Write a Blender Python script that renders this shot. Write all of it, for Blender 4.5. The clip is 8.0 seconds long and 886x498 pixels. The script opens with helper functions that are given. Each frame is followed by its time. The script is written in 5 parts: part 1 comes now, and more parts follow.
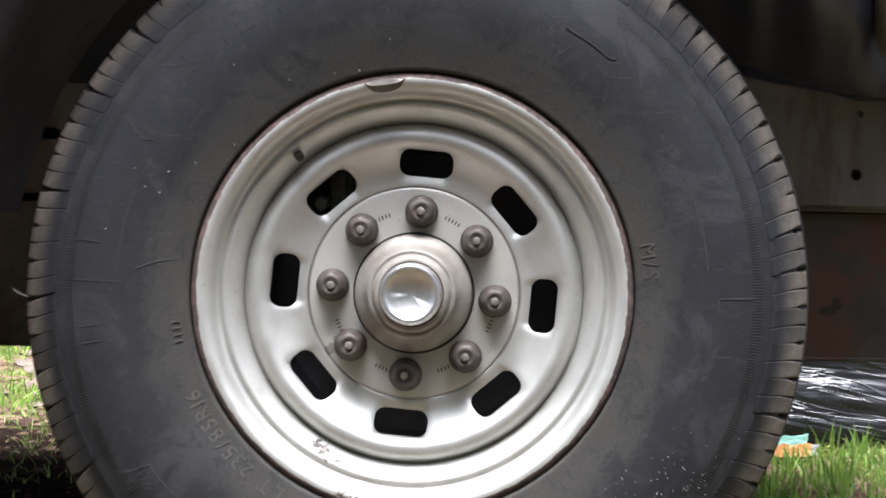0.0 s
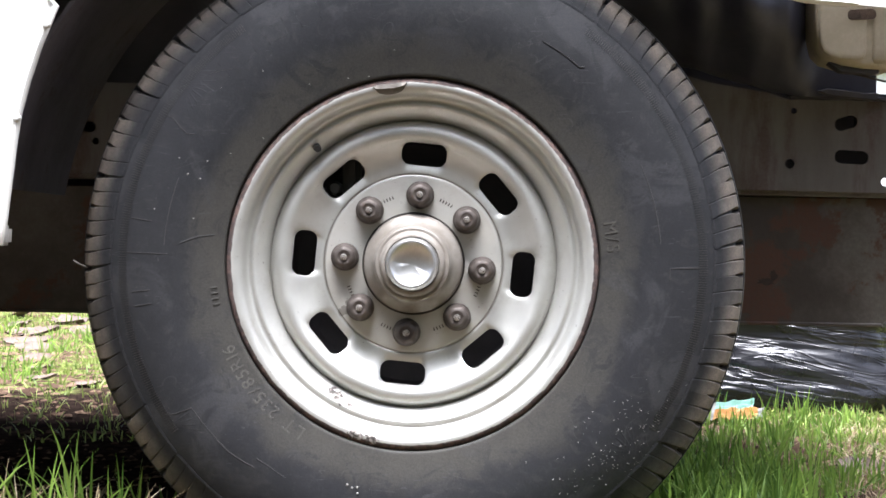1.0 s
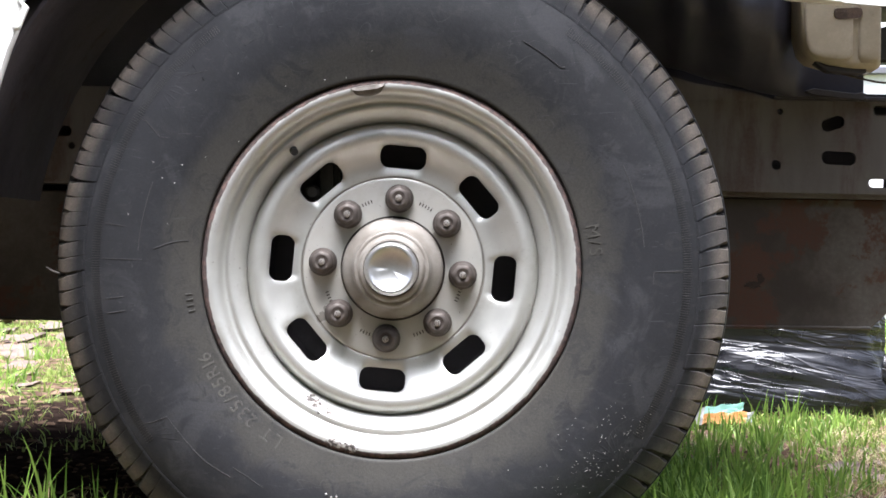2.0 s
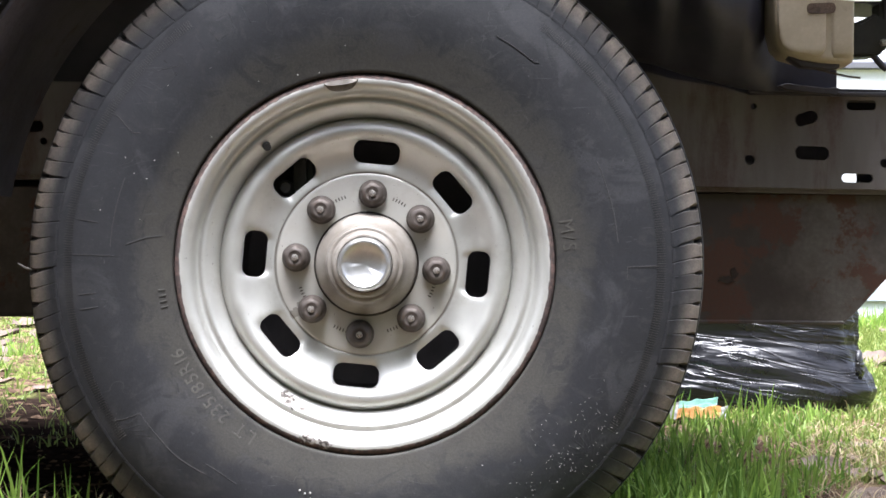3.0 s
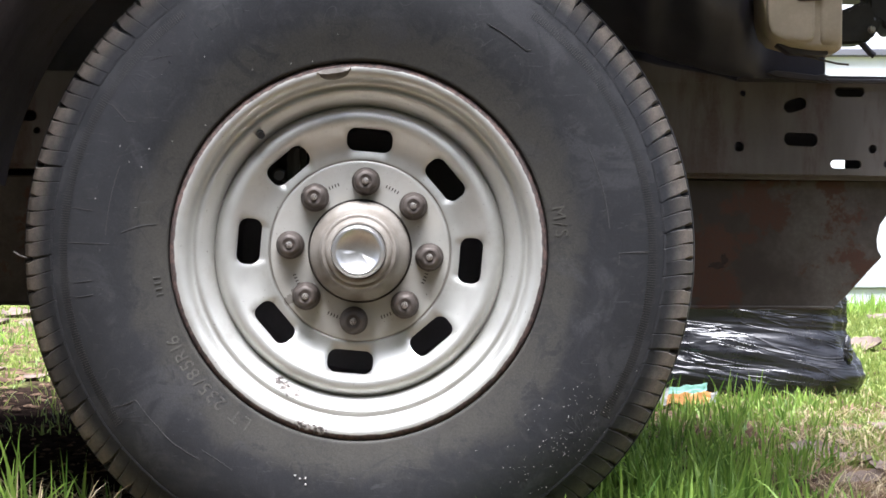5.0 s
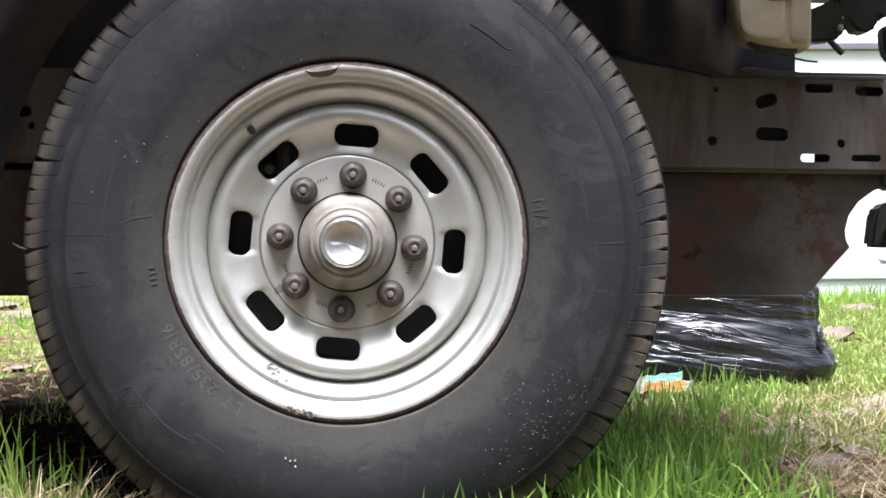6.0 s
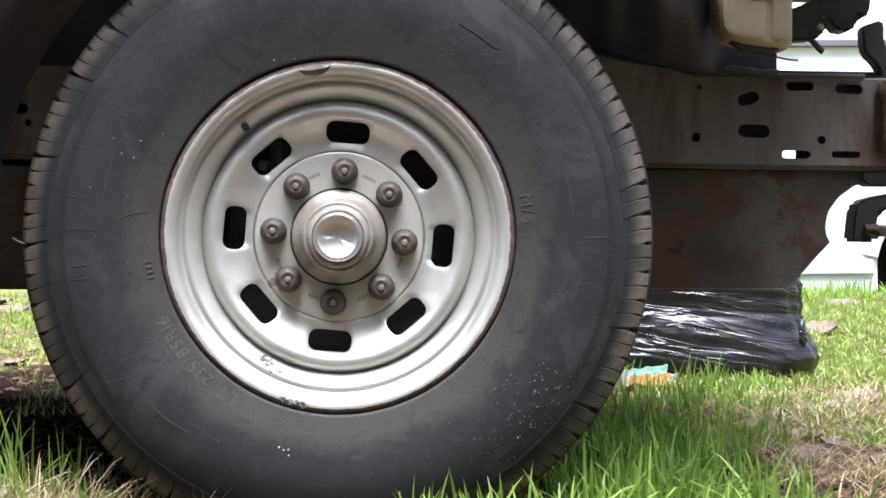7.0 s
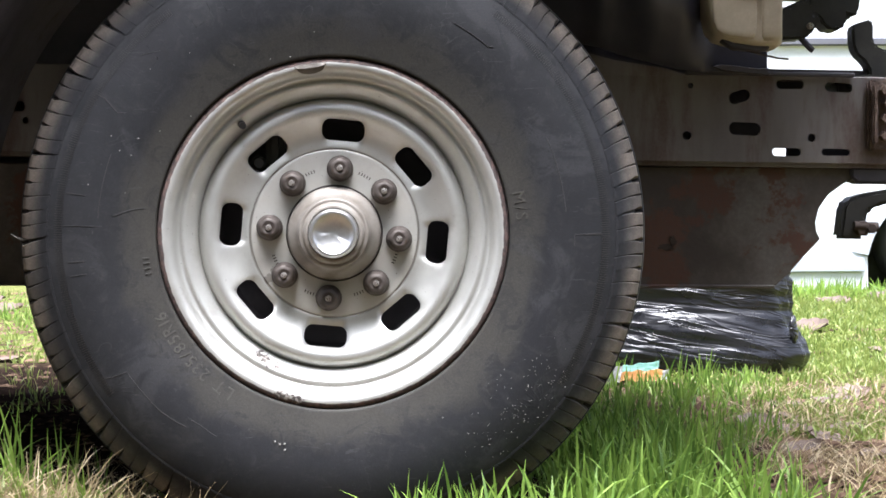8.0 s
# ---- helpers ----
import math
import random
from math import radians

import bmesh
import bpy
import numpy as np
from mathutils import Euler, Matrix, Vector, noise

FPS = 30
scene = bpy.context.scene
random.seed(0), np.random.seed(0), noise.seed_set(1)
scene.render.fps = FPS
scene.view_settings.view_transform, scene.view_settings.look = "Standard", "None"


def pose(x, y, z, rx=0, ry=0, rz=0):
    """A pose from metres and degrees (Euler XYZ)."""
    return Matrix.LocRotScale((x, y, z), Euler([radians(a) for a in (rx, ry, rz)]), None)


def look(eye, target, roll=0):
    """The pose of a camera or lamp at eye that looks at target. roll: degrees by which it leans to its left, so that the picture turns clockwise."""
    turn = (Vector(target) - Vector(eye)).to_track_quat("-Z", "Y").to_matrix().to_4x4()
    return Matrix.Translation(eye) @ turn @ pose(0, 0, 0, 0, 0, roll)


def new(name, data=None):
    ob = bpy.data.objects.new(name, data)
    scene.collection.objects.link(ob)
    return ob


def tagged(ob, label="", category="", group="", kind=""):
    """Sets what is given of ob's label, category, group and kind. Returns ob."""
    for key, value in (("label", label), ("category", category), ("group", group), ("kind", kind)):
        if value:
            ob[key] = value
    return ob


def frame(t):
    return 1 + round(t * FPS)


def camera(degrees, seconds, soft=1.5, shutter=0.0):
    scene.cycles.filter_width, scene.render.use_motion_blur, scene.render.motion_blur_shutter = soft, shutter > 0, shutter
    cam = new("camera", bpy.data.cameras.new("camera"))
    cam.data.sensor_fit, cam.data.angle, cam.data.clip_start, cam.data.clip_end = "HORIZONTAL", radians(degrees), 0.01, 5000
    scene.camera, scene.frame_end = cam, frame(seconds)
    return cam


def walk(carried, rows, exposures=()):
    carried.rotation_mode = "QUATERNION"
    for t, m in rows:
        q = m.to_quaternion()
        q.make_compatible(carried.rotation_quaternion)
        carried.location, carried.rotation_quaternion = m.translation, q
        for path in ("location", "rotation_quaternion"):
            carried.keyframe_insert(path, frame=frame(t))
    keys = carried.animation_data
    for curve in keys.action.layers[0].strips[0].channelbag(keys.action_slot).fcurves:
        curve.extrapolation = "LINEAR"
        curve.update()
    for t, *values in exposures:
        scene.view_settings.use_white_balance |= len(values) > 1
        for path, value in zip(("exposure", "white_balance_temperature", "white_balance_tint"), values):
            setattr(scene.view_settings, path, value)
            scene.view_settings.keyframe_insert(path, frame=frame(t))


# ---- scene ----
cam = camera(28.0, 8.0, soft=1.6, shutter=0.4)
PATH = [
    (0, (0.097, -1.811, 0.42), (0.025, 0.188, 0.432), 0.4),
    (0.1, (0.088, -1.901, 0.417), (0.025, 0.097, 0.429), 0.9),
    (0.2, (0.076, -2.023, 0.412), (0.027, -0.023, 0.416), 0.9),
    (0.3, (0.069, -2.095, 0.409), (0.028, -0.095, 0.407), 0.8),
    (0.4, (0.062, -2.161, 0.407), (0.029, -0.161, 0.4), 0.7),
    (0.5, (0.059, -2.193, 0.406), (0.032, -0.193, 0.397), 0.5),
    (1, (0.065, -2.156, 0.4085), (0.039, -0.156, 0.4038), 0.4),
    (1.5, (0.076, -2.126, 0.408), (0.049, -0.126, 0.4098), 0.2),
    (3, (0.081, -2.112, 0.4085), (0.092, -0.112, 0.4035), 0.0),
    (3.5, (0.079, -2.111, 0.4075), (0.097, -0.111, 0.4004), -0.1),
    (4, (0.077, -2.11, 0.4075), (0.0965, -0.11, 0.3966), -0.2),
    (4.5, (0.077, -2.11, 0.407), (0.096, -0.11, 0.393), -0.2),
    (6, (0.065, -2.214, 0.405), (0.115, -0.214, 0.379), -0.3),
    (6.5, (0.0635, -2.245, 0.4045), (0.121, -0.247, 0.3755), -0.3),
    (7, (0.0605, -2.27, 0.404), (0.125, -0.271, 0.373), -0.3),
    (7.5, (0.058, -2.287, 0.403), (0.128, -0.289, 0.371), -0.3),
    (8, (0.056, -2.296, 0.402), (0.13, -0.298, 0.369), -0.3),
]
walk(cam, [(t, look(eye, target, roll)) for t, eye, target, roll in PATH], exposures=[(0, 2.02, 6000, 14.0), (0.5, 2.20, 6000, 14.0), (1.5, 2.24, 6000, 14.0), (3, 2.24, 6000, 14.0), (4.5, 2.16, 6000, 14.0), (6, 2.12, 6000, 14.0), (8, 2.10, 6000, 14.0)])

# ---- world and light ----
SUN_ELEVATION, SUN_TURN = radians(81), radians(176)
world = bpy.data.worlds.new("overcast_sky")
scene.world = world
world.use_nodes = True
wt = world.node_tree
wt.nodes.clear()
sky = wt.nodes.new("ShaderNodeTexSky")
sky.sky_type = "NISHITA"
sky.sun_disc = False
sky.sun_elevation, sky.sun_rotation = SUN_ELEVATION, SUN_TURN
sky.air_density, sky.dust_density, sky.ozone_density = 1.0, 4.0, 1.0
pale = wt.nodes.new("ShaderNodeHueSaturation")
pale.inputs["Saturation"].default_value = 0.55
wb = wt.nodes.new("ShaderNodeBackground")
wb.inputs["Strength"].default_value = 0.085
wo = wt.nodes.new("ShaderNodeOutputWorld")
wt.links.new(sky.outputs[0], pale.inputs["Color"])
wt.links.new(pale.outputs[0], wb.inputs["Color"])
wt.links.new(wb.outputs[0], wo.inputs["Surface"])

sun_data = bpy.data.lights.new("sun", "SUN")
sun_data.energy, sun_data.angle, sun_data.color = 6.0, radians(48), (1.0, 0.985, 0.965)
sun = new("sun", sun_data)
sun.matrix_world = look((0.05, -0.98, 6.3), (0, 0, 0))

ZC = 0.385          # height of the axle
TAU = 2 * math.pi
rng = random.Random(7)


# ---- materials ----
class Nodes:
    """Short forms for the nodes of one material."""

    def __init__(self, name):
        self.mat = bpy.data.materials.new(name)
        self.mat.use_nodes = True
        self.tree = self.mat.node_tree
        self.tree.nodes.clear()
        self.out = self.tree.nodes.new("ShaderNodeOutputMaterial")
        self.bsdf = self.tree.nodes.new("ShaderNodeBsdfPrincipled")
        self.tree.links.new(self.bsdf.outputs[0], self.out.inputs["Surface"])
        self.coord = self.tree.nodes.new("ShaderNodeTexCoord").outputs["Object"]

    def put(self, socket, value):
        if isinstance(value, bpy.types.NodeSocket):
            self.tree.links.new(value, socket)
        elif isinstance(value, tuple) and len(value) == 3 and socket.type == "RGBA":
            socket.default_value = (*value, 1)
        else:
            socket.default_value = value

    def set(self, key, value):
        self.put(self.bsdf.inputs[key], value)

    def mapping(self, scale=(1, 1, 1), move=(0, 0, 0)):
        n = self.tree.nodes.new("ShaderNodeMapping")
        self.tree.links.new(self.coord, n.inputs["Vector"])
        n.inputs["Scale"].default_value, n.inputs["Location"].default_value = scale, move
        return n.outputs[0]

    def noise(self, scale, detail=4.0, rough=0.6, vector=None, distort=0.0):
        n = self.tree.nodes.new("ShaderNodeTexNoise")
        self.tree.links.new(vector or self.coord, n.inputs["Vector"])
        n.inputs["Scale"].default_value, n.inputs["Detail"].default_value = scale, detail
        n.inputs["Roughness"].default_value, n.inputs["Distortion"].default_value = rough, distort
        return n.outputs["Fac"]

    def math(self, op, a, b=0.0, c=0.0, clamp=False):
        n = self.tree.nodes.new("ShaderNodeMath")
        n.operation, n.use_clamp = op, clamp
        for s, v in zip(n.inputs, (a, b, c)):
            self.put(s, v)
        return n.outputs[0]

    def step(self, value, low, high, to_low=0.0, to_high=1.0):
        n = self.tree.nodes.new("ShaderNodeMapRange")
        n.interpolation_type = "SMOOTHSTEP"
        for key, v in (("Value", value), ("From Min", low), ("From Max", high), ("To Min", to_low), ("To Max", to_high)):
            self.put(n.inputs[key], v)
        return n.outputs["Result"]

    def mix(self, fac, a, b):
        n = self.tree.nodes.new("ShaderNodeMix")
        n.data_type = "RGBA"
        self.put(n.inputs[0], fac)
        self.put(n.inputs[6], a)
        self.put(n.inputs[7], b)
        return n.outputs[2]

    def split(self, vector=None):
        n = self.tree.nodes.new("ShaderNodeSeparateXYZ")
        self.tree.links.new(vector or self.coord, n.inputs[0])
        return n.outputs

    def bump(self, height, strength=0.3, distance=0.002):
        n = self.tree.nodes.new("ShaderNodeBump")
        n.inputs["Strength"].default_value, n.inputs["Distance"].default_value = strength, distance
        self.tree.links.new(height, n.inputs["Height"])
        self.tree.links.new(n.outputs[0], self.bsdf.inputs["Normal"])

    def radius(self, axle=ZC):
        """Distance from the axle."""
        x, y, z = self.split()
        z = self.math("SUBTRACT", z, axle)
        return self.math("SQRT", self.math("ADD", self.math("MULTIPLY", x, x), self.math("MULTIPLY", z, z)))

    def spot(self, x, z, size, ragged=0.75, grain=170.0):
        """A ragged spot on the wheel's face: 1 inside."""
        px, py, pz = self.split()
        dx, dz = self.math("SUBTRACT", px, x), self.math("SUBTRACT", pz, ZC + z)
        d = self.math("SQRT", self.math("ADD", self.math("MULTIPLY", dx, dx), self.math("MULTIPLY", dz, dz)))
        n = self.math("MULTIPLY", self.math("SUBTRACT", self.noise(grain, 3.0), 0.5), size * ragged * 4)
        return self.step(self.math("ADD", d, n), size * 0.9, size, 1.0, 0.0)


def plain(name, a, b, scale=6.0, rough=0.6, metal=0.0, grain=120.0, relief=0.25, depth=0.001, rough_spread=0.15, third=None, third_at=(0.58, 0.7), stretch=(1, 1, 1)):
    """A surface of two colours in broad patches, a third in stains, fine grain and relief."""
    m = Nodes(name)
    v = m.mapping(stretch)
    broad = m.step(m.noise(scale, 5.0, 0.65, v), 0.35, 0.68)
    fine = m.noise(grain, 4.0, 0.7)
    col = m.mix(broad, a, b)
    if third:
        col = m.mix(m.step(m.noise(scale * 1.7, 6.0, 0.7, m.mapping(stretch, (3.1, 7.7, 1.3))), *third_at), col, third)
    dark = tuple(c * 0.72 for c in a)
    col = m.mix(m.step(fine, 0.35, 0.75, 0.35, 0.0), col, dark)
    m.set("Base Color", col)
    m.set("Metallic", metal)
    m.set("Roughness", m.step(fine, 0.3, 0.7, rough - rough_spread / 2, min(1.0, rough + rough_spread / 2)))
    m.bump(fine, relief, depth)
    return m.mat


def rubber_material(name="weathered_rubber", axle=ZC, dusty=1.0):
    m = Nodes(name)
    r = m.radius(axle)
    broad = m.step(m.noise(5.5, 6.0, 0.7, None, 0.6), 0.36, 0.66)
    col = m.mix(broad, (0.0105, 0.0107, 0.0126), (0.0225, 0.0226, 0.0252))
    col = m.mix(m.step(m.noise(2.3, 3.0, 0.5, m.mapping((1, 1, 1), (5.2, 1.1, 8.0))), 0.5, 0.7, 0.0, 0.6), col, (0.0260, 0.0254, 0.0242))
    # olive dust below the widest part, with a ragged edge; bare rubber beyond it
    ring = m.math("ADD", r, m.math("MULTIPLY", m.math("SUBTRACT", m.noise(9.0, 4.0, 0.6, m.mapping((1, 1, 1), (9.2, 3.3, 1.4)), 1.4), 0.5), 0.080))
    col = m.mix(m.step(ring, 0.258, 0.288, 0.85, 0.0), col, (0.0400, 0.0374, 0.0318))
    col = m.mix(m.step(ring, 0.280, 0.296, 0.0, 0.70), col, (0.0150, 0.0154, 0.0180))
    smudge = m.step(m.noise(8.5, 4.0, 0.6, m.mapping((1, 1, 1), (2.2, 4.1, 0.7)), 0.9), 0.52, 0.62, 0.0, 0.65)
    col = m.mix(smudge, col, (0.038, 0.038, 0.041))
    streak = m.step(m.noise(26.0, 7.0, 0.75, None, 1.6), 0.50, 0.66, 0.0, 0.45)
    col = m.mix(streak, col, (0.036, 0.035, 0.034))
    dull = m.step(m.noise(19.0, 7.0, 0.75, m.mapping((1, 1, 1), (4.4, 2.0, 6.1)), 1.8), 0.51, 0.62, 0.0, 0.75)
    col = m.mix(dull, col, (0.0150, 0.0150, 0.0166))
    # wiped streaks running outward and rubbed, scratched patches
    scratch = m.step(m.noise(14.0, 3.0, 0.6, m.mapping((1.0, 1.0, 9.0), (1.7, 0.3, 2.2)), 2.5), 0.66, 0.70, 0.0, 0.45)
    col = m.mix(scratch, col, (0.052, 0.052, 0.054))
    hair = m.step(m.math("ABSOLUTE", m.math("SUBTRACT", m.noise(7.0, 2.0, 0.5, m.mapping((1.0, 1.0, 1.6), (3.3, 0.1, 5.2)), 1.2), 0.5)), 0.0, 0.0028, 0.40, 0.0)
    col = m.mix(m.math("MULTIPLY", hair, m.step(m.noise(5.0, 2.0, 0.5, m.mapping((1, 1, 1), (8.8, 2.3, 0.4))), 0.52, 0.60)), col, (0.070, 0.069, 0.066))
    pale = m.step(m.noise(230.0, 2.0, 0.5), 0.74, 0.78, 0.0, 0.4)
    col = m.mix(pale, col, (0.09, 0.085, 0.078))
    scuff = m.step(m.noise(21.0, 6.0, 0.8, m.mapping((1, 1, 1), (7.7, 1.9, 3.3)), 2.4), 0.64, 0.70, 0.0, 0.6)
    col = m.mix(scuff, col, (0.060, 0.060, 0.058))
    # dust caught above the bead and on the shoulder
    near = m.math("MULTIPLY", m.step(r, 0.232, 0.270, 1.0, 0.0), m.step(m.noise(16.0, 4.0), 0.3, 0.7, 0.20, 0.65))
    col = m.mix(near, col, (0.052, 0.048, 0.039))
    edge = m.math("MULTIPLY", m.step(r, 0.374, 0.398), m.step(m.noise(40.0, 4.0), 0.3, 0.65, 0.55, 1.0))
    if dusty:
        each = m.tree.nodes.new("ShaderNodeObjectInfo").outputs["Random"]
        edge = m.math("MULTIPLY", edge, m.step(each, 0.0, 1.0, 0.35, 1.0))
    edge = m.math("MULTIPLY", edge, dusty)
    col = m.mix(edge, col, m.mix(m.step(m.noise(13.0, 3.0), 0.4, 0.6), (0.195, 0.162, 0.132), (0.290, 0.260, 0.220)))
    fine = m.noise(420.0, 3.0, 0.7)
    m.set("Base Color", m.mix(m.step(fine, 0.3, 0.7, 0.3, 0.0), col, (0.007, 0.007, 0.008)))
    m.set("Roughness", m.step(m.noise(11.0, 4.0), 0.3, 0.7, 0.62, 0.85))
    m.set("Specular IOR Level", 0.32)
    m.bump(m.math("ADD", fine, m.math("MULTIPLY", m.noise(60.0, 4.0), 1.5)), 0.25, 0.0007)
    return m.mat


def silver_material():
    m = Nodes("silver_wheel_paint")
    r = m.radius()
    col = m.mix(m.step(m.noise(9.0, 5.0), 0.35, 0.7), (0.580, 0.577, 0.540), (0.500, 0.496, 0.460))
    # brake dust on the hub face, rust on the outer edge
    hub = m.math("MULTIPLY", m.step(r, 0.104, 0.113, 1.0, 0.0), m.step(m.noise(30.0, 4.0), 0.25, 0.75, 0.30, 0.80))
    col = m.mix(hub, col, (0.45, 0.42, 0.365))
    film = m.step(m.noise(24.0, 6.0, 0.75), 0.5, 0.75, 0.0, 0.35)
    col = m.mix(film, col, (0.36, 0.33, 0.28))
    rust = m.math("MULTIPLY", m.step(m.math("ADD", r, m.math("MULTIPLY", m.math("SUBTRACT", m.noise(55.0, 5.0, 0.75), 0.5), 0.006)), 0.2190, 0.2204), 0.95)
    col = m.mix(rust, col, m.mix(m.step(m.noise(120.0, 4.0, 0.7), 0.45, 0.62), (0.026, 0.0105, 0.0085), (0.090, 0.046, 0.036)))
    speck = m.step(m.noise(330.0, 2.0, 0.5), 0.735, 0.76, 0.0, 0.8)
    col = m.mix(speck, col, (0.10, 0.075, 0.055))
    chips = None
    for x, z, s in ((-0.098, -0.157, 0.0048), (-0.091, -0.163, 0.0060), (-0.084, -0.168, 0.0056), (-0.077, -0.172, 0.0042), (-0.070, -0.206, 0.0052), (-0.064, -0.2095, 0.0042), (-0.047, -0.2125, 0.0056), (-0.053, -0.2095, 0.0024)):
        c = m.spot(x, z, s * 1.08, 0.90, 230.0)
        chips = c if chips is None else m.math("MAXIMUM", chips, c)
    # brown dirt rings, also deepening the shade in the rim step and hub groove
    grime_shade = m.math("MAXIMUM", m.step(m.math("ABSOLUTE", m.math("SUBTRACT", r, 0.1985)), 0.0006, 0.0030, 0.25, 0.0), m.step(m.math("ABSOLUTE", m.math("SUBTRACT", r, 0.1106)), 0.0006, 0.0026, 0.60, 0.0))
    col = m.mix(m.math("MULTIPLY", grime_shade, m.step(m.noise(22.0, 4.0), 0.25, 0.6, 0.4, 1.0)), col, (0.17, 0.145, 0.115))
    col = m.mix(chips, col, m.mix(m.step(m.noise(240.0, 2.0), 0.45, 0.55), (0.085, 0.075, 0.068), (0.34, 0.31, 0.28)))
    smear = None
    for x, z, s in ((-0.0835, -0.058, 0.0055), (-0.0885, -0.061, 0.0045), (-0.0800, -0.050, 0.0040)):
        c = m.spot(x, z, s)
        smear = c if smear is None else m.math("MAXIMUM", smear, c)
    col = m.mix(m.math("MULTIPLY", smear, 0.6), col, (0.11, 0.088, 0.068))
    m.set("Base Color", col)
    m.set("Metallic", m.math("SUBTRACT", 0.74, m.math("MULTIPLY", m.math("MAXIMUM", rust, hub), 0.74), clamp=True))
    m.set("Roughness", m.math("ADD", m.step(m.noise(45.0, 4.0), 0.3, 0.7, 0.44, 0.55), m.math("MULTIPLY", rust, 0.4), clamp=True))
    m.set("Coat Weight", 0.0)
    m.bump(m.math("SUBTRACT", m.noise(300.0, 4.0), m.math("MULTIPLY", chips, 2.0)), 0.12, 0.0006)
    return m.mat


def white_paint_material():
    m = Nodes("white_truck_paint")
    col = m.mix(m.step(m.noise(4.0, 4.0), 0.35, 0.7), (0.80, 0.79, 0.74), (0.74, 0.73, 0.68))
    x, y, z = m.split()
    grime_shade = m.math("MULTIPLY", m.step(z, 0.40, 0.44, 1.0, 0.0), m.step(m.noise(40.0, 4.0), 0.3, 0.6))
    col = m.mix(grime_shade, col, (0.30, 0.27, 0.23))
    col = m.mix(m.step(m.noise(95.0, 3.0), 0.72, 0.76), col, (0.35, 0.27, 0.20))
    m.set("Base Color", col)
    m.set("Roughness", 0.35)
    m.bump(m.noise(70.0, 3.0), 0.05, 0.001)
    return m.mat


def leaf_material(name, a, b, through_light=0.45, gloss=0.35):
    m = Nodes(name)
    rnd = m.tree.nodes.new("ShaderNodeNewGeometry").outputs["Random Per Island"]
    col = m.mix(rnd, a, b)
    m.set("Base Color", col)
    m.set("Roughness", 0.5)
    m.set("Specular IOR Level", gloss)
    tl = m.tree.nodes.new("ShaderNodeBsdfTranslucent")
    m.tree.links.new(col, tl.inputs["Color"])
    mx = m.tree.nodes.new("ShaderNodeMixShader")
    mx.inputs[0].default_value = through_light
    m.tree.links.new(m.bsdf.outputs[0], mx.inputs[1])
    m.tree.links.new(tl.outputs[0], mx.inputs[2])
    m.tree.links.new(mx.outputs[0], m.out.inputs["Surface"])
    return m.mat


def ground_material():
    m = Nodes("soil_and_moss")
    x, y, z = m.split()
    soil = m.mix(m.step(m.noise(22.0, 6.0, 0.75), 0.35, 0.7), (0.030, 0.019, 0.014), (0.085, 0.054, 0.038))
    straw = m.mix(m.step(m.noise(60.0, 4.0), 0.4, 0.6), (0.155, 0.112, 0.066), (0.090, 0.070, 0.040))
    soil = m.mix(m.step(m.noise(7.0, 6.0, 0.7), 0.42, 0.58, 0.0, 0.85), soil, straw)
    # bare soil round the truck, with the truck's shade put into its colour
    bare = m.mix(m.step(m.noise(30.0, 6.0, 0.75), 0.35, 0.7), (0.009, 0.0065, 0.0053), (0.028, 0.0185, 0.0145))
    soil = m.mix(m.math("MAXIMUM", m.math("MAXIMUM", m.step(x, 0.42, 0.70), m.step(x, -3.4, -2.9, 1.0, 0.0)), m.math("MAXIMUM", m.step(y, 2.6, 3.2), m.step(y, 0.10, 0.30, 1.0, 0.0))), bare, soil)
    green = m.mix(m.step(m.noise(35.0, 5.0), 0.35, 0.65), (0.080, 0.110, 0.026), (0.145, 0.160, 0.054))
    cover = m.step(m.noise(3.2, 6.0, 0.72), 0.40, 0.56)
    # nothing grows under the truck
    far = m.step(m.math("ADD", y, m.math("MULTIPLY", m.math("SUBTRACT", m.noise(5.0, 5.0, 0.7), 0.5), 2.6)), 2.70, 3.10)
    side = m.math("MAXIMUM", m.step(x, 0.68, 1.0), m.step(x, -3.6, -3.0, 1.0, 0.0))
    side = m.math("MULTIPLY", side, m.step(y, 1.3, 2.2, 0.35, 1.0))
    cover = m.math("MULTIPLY", cover, m.math("MAXIMUM", far, side))
    cover = m.math("MAXIMUM", cover, m.step(y, 4.0, 11.0, 0.0, 0.75))
    # unseen ground on the near side, coloured dark to dim its bounce onto the wheel
    dim_ground = m.mix(m.step(m.noise(45.0, 6.0, 0.75), 0.35, 0.65), (0.019, 0.0150, 0.0110), (0.042, 0.034, 0.025))
    near_side = m.step(m.math("ADD", y, m.math("MULTIPLY", m.math("SUBTRACT", m.noise(4.0, 6.0, 0.7), 0.5), 0.5)), -0.55, -0.40, 1.0, 0.0)
    m.set("Base Color", m.mix(near_side, m.mix(cover, soil, green), dim_ground))
    m.set("Roughness", 0.95)
    m.set("Specular IOR Level", 0.0)
    m.bump(m.math("ADD", m.noise(120.0, 5.0, 0.75), m.noise(35.0, 4.0)), 0.8, 0.012)
    return m.mat


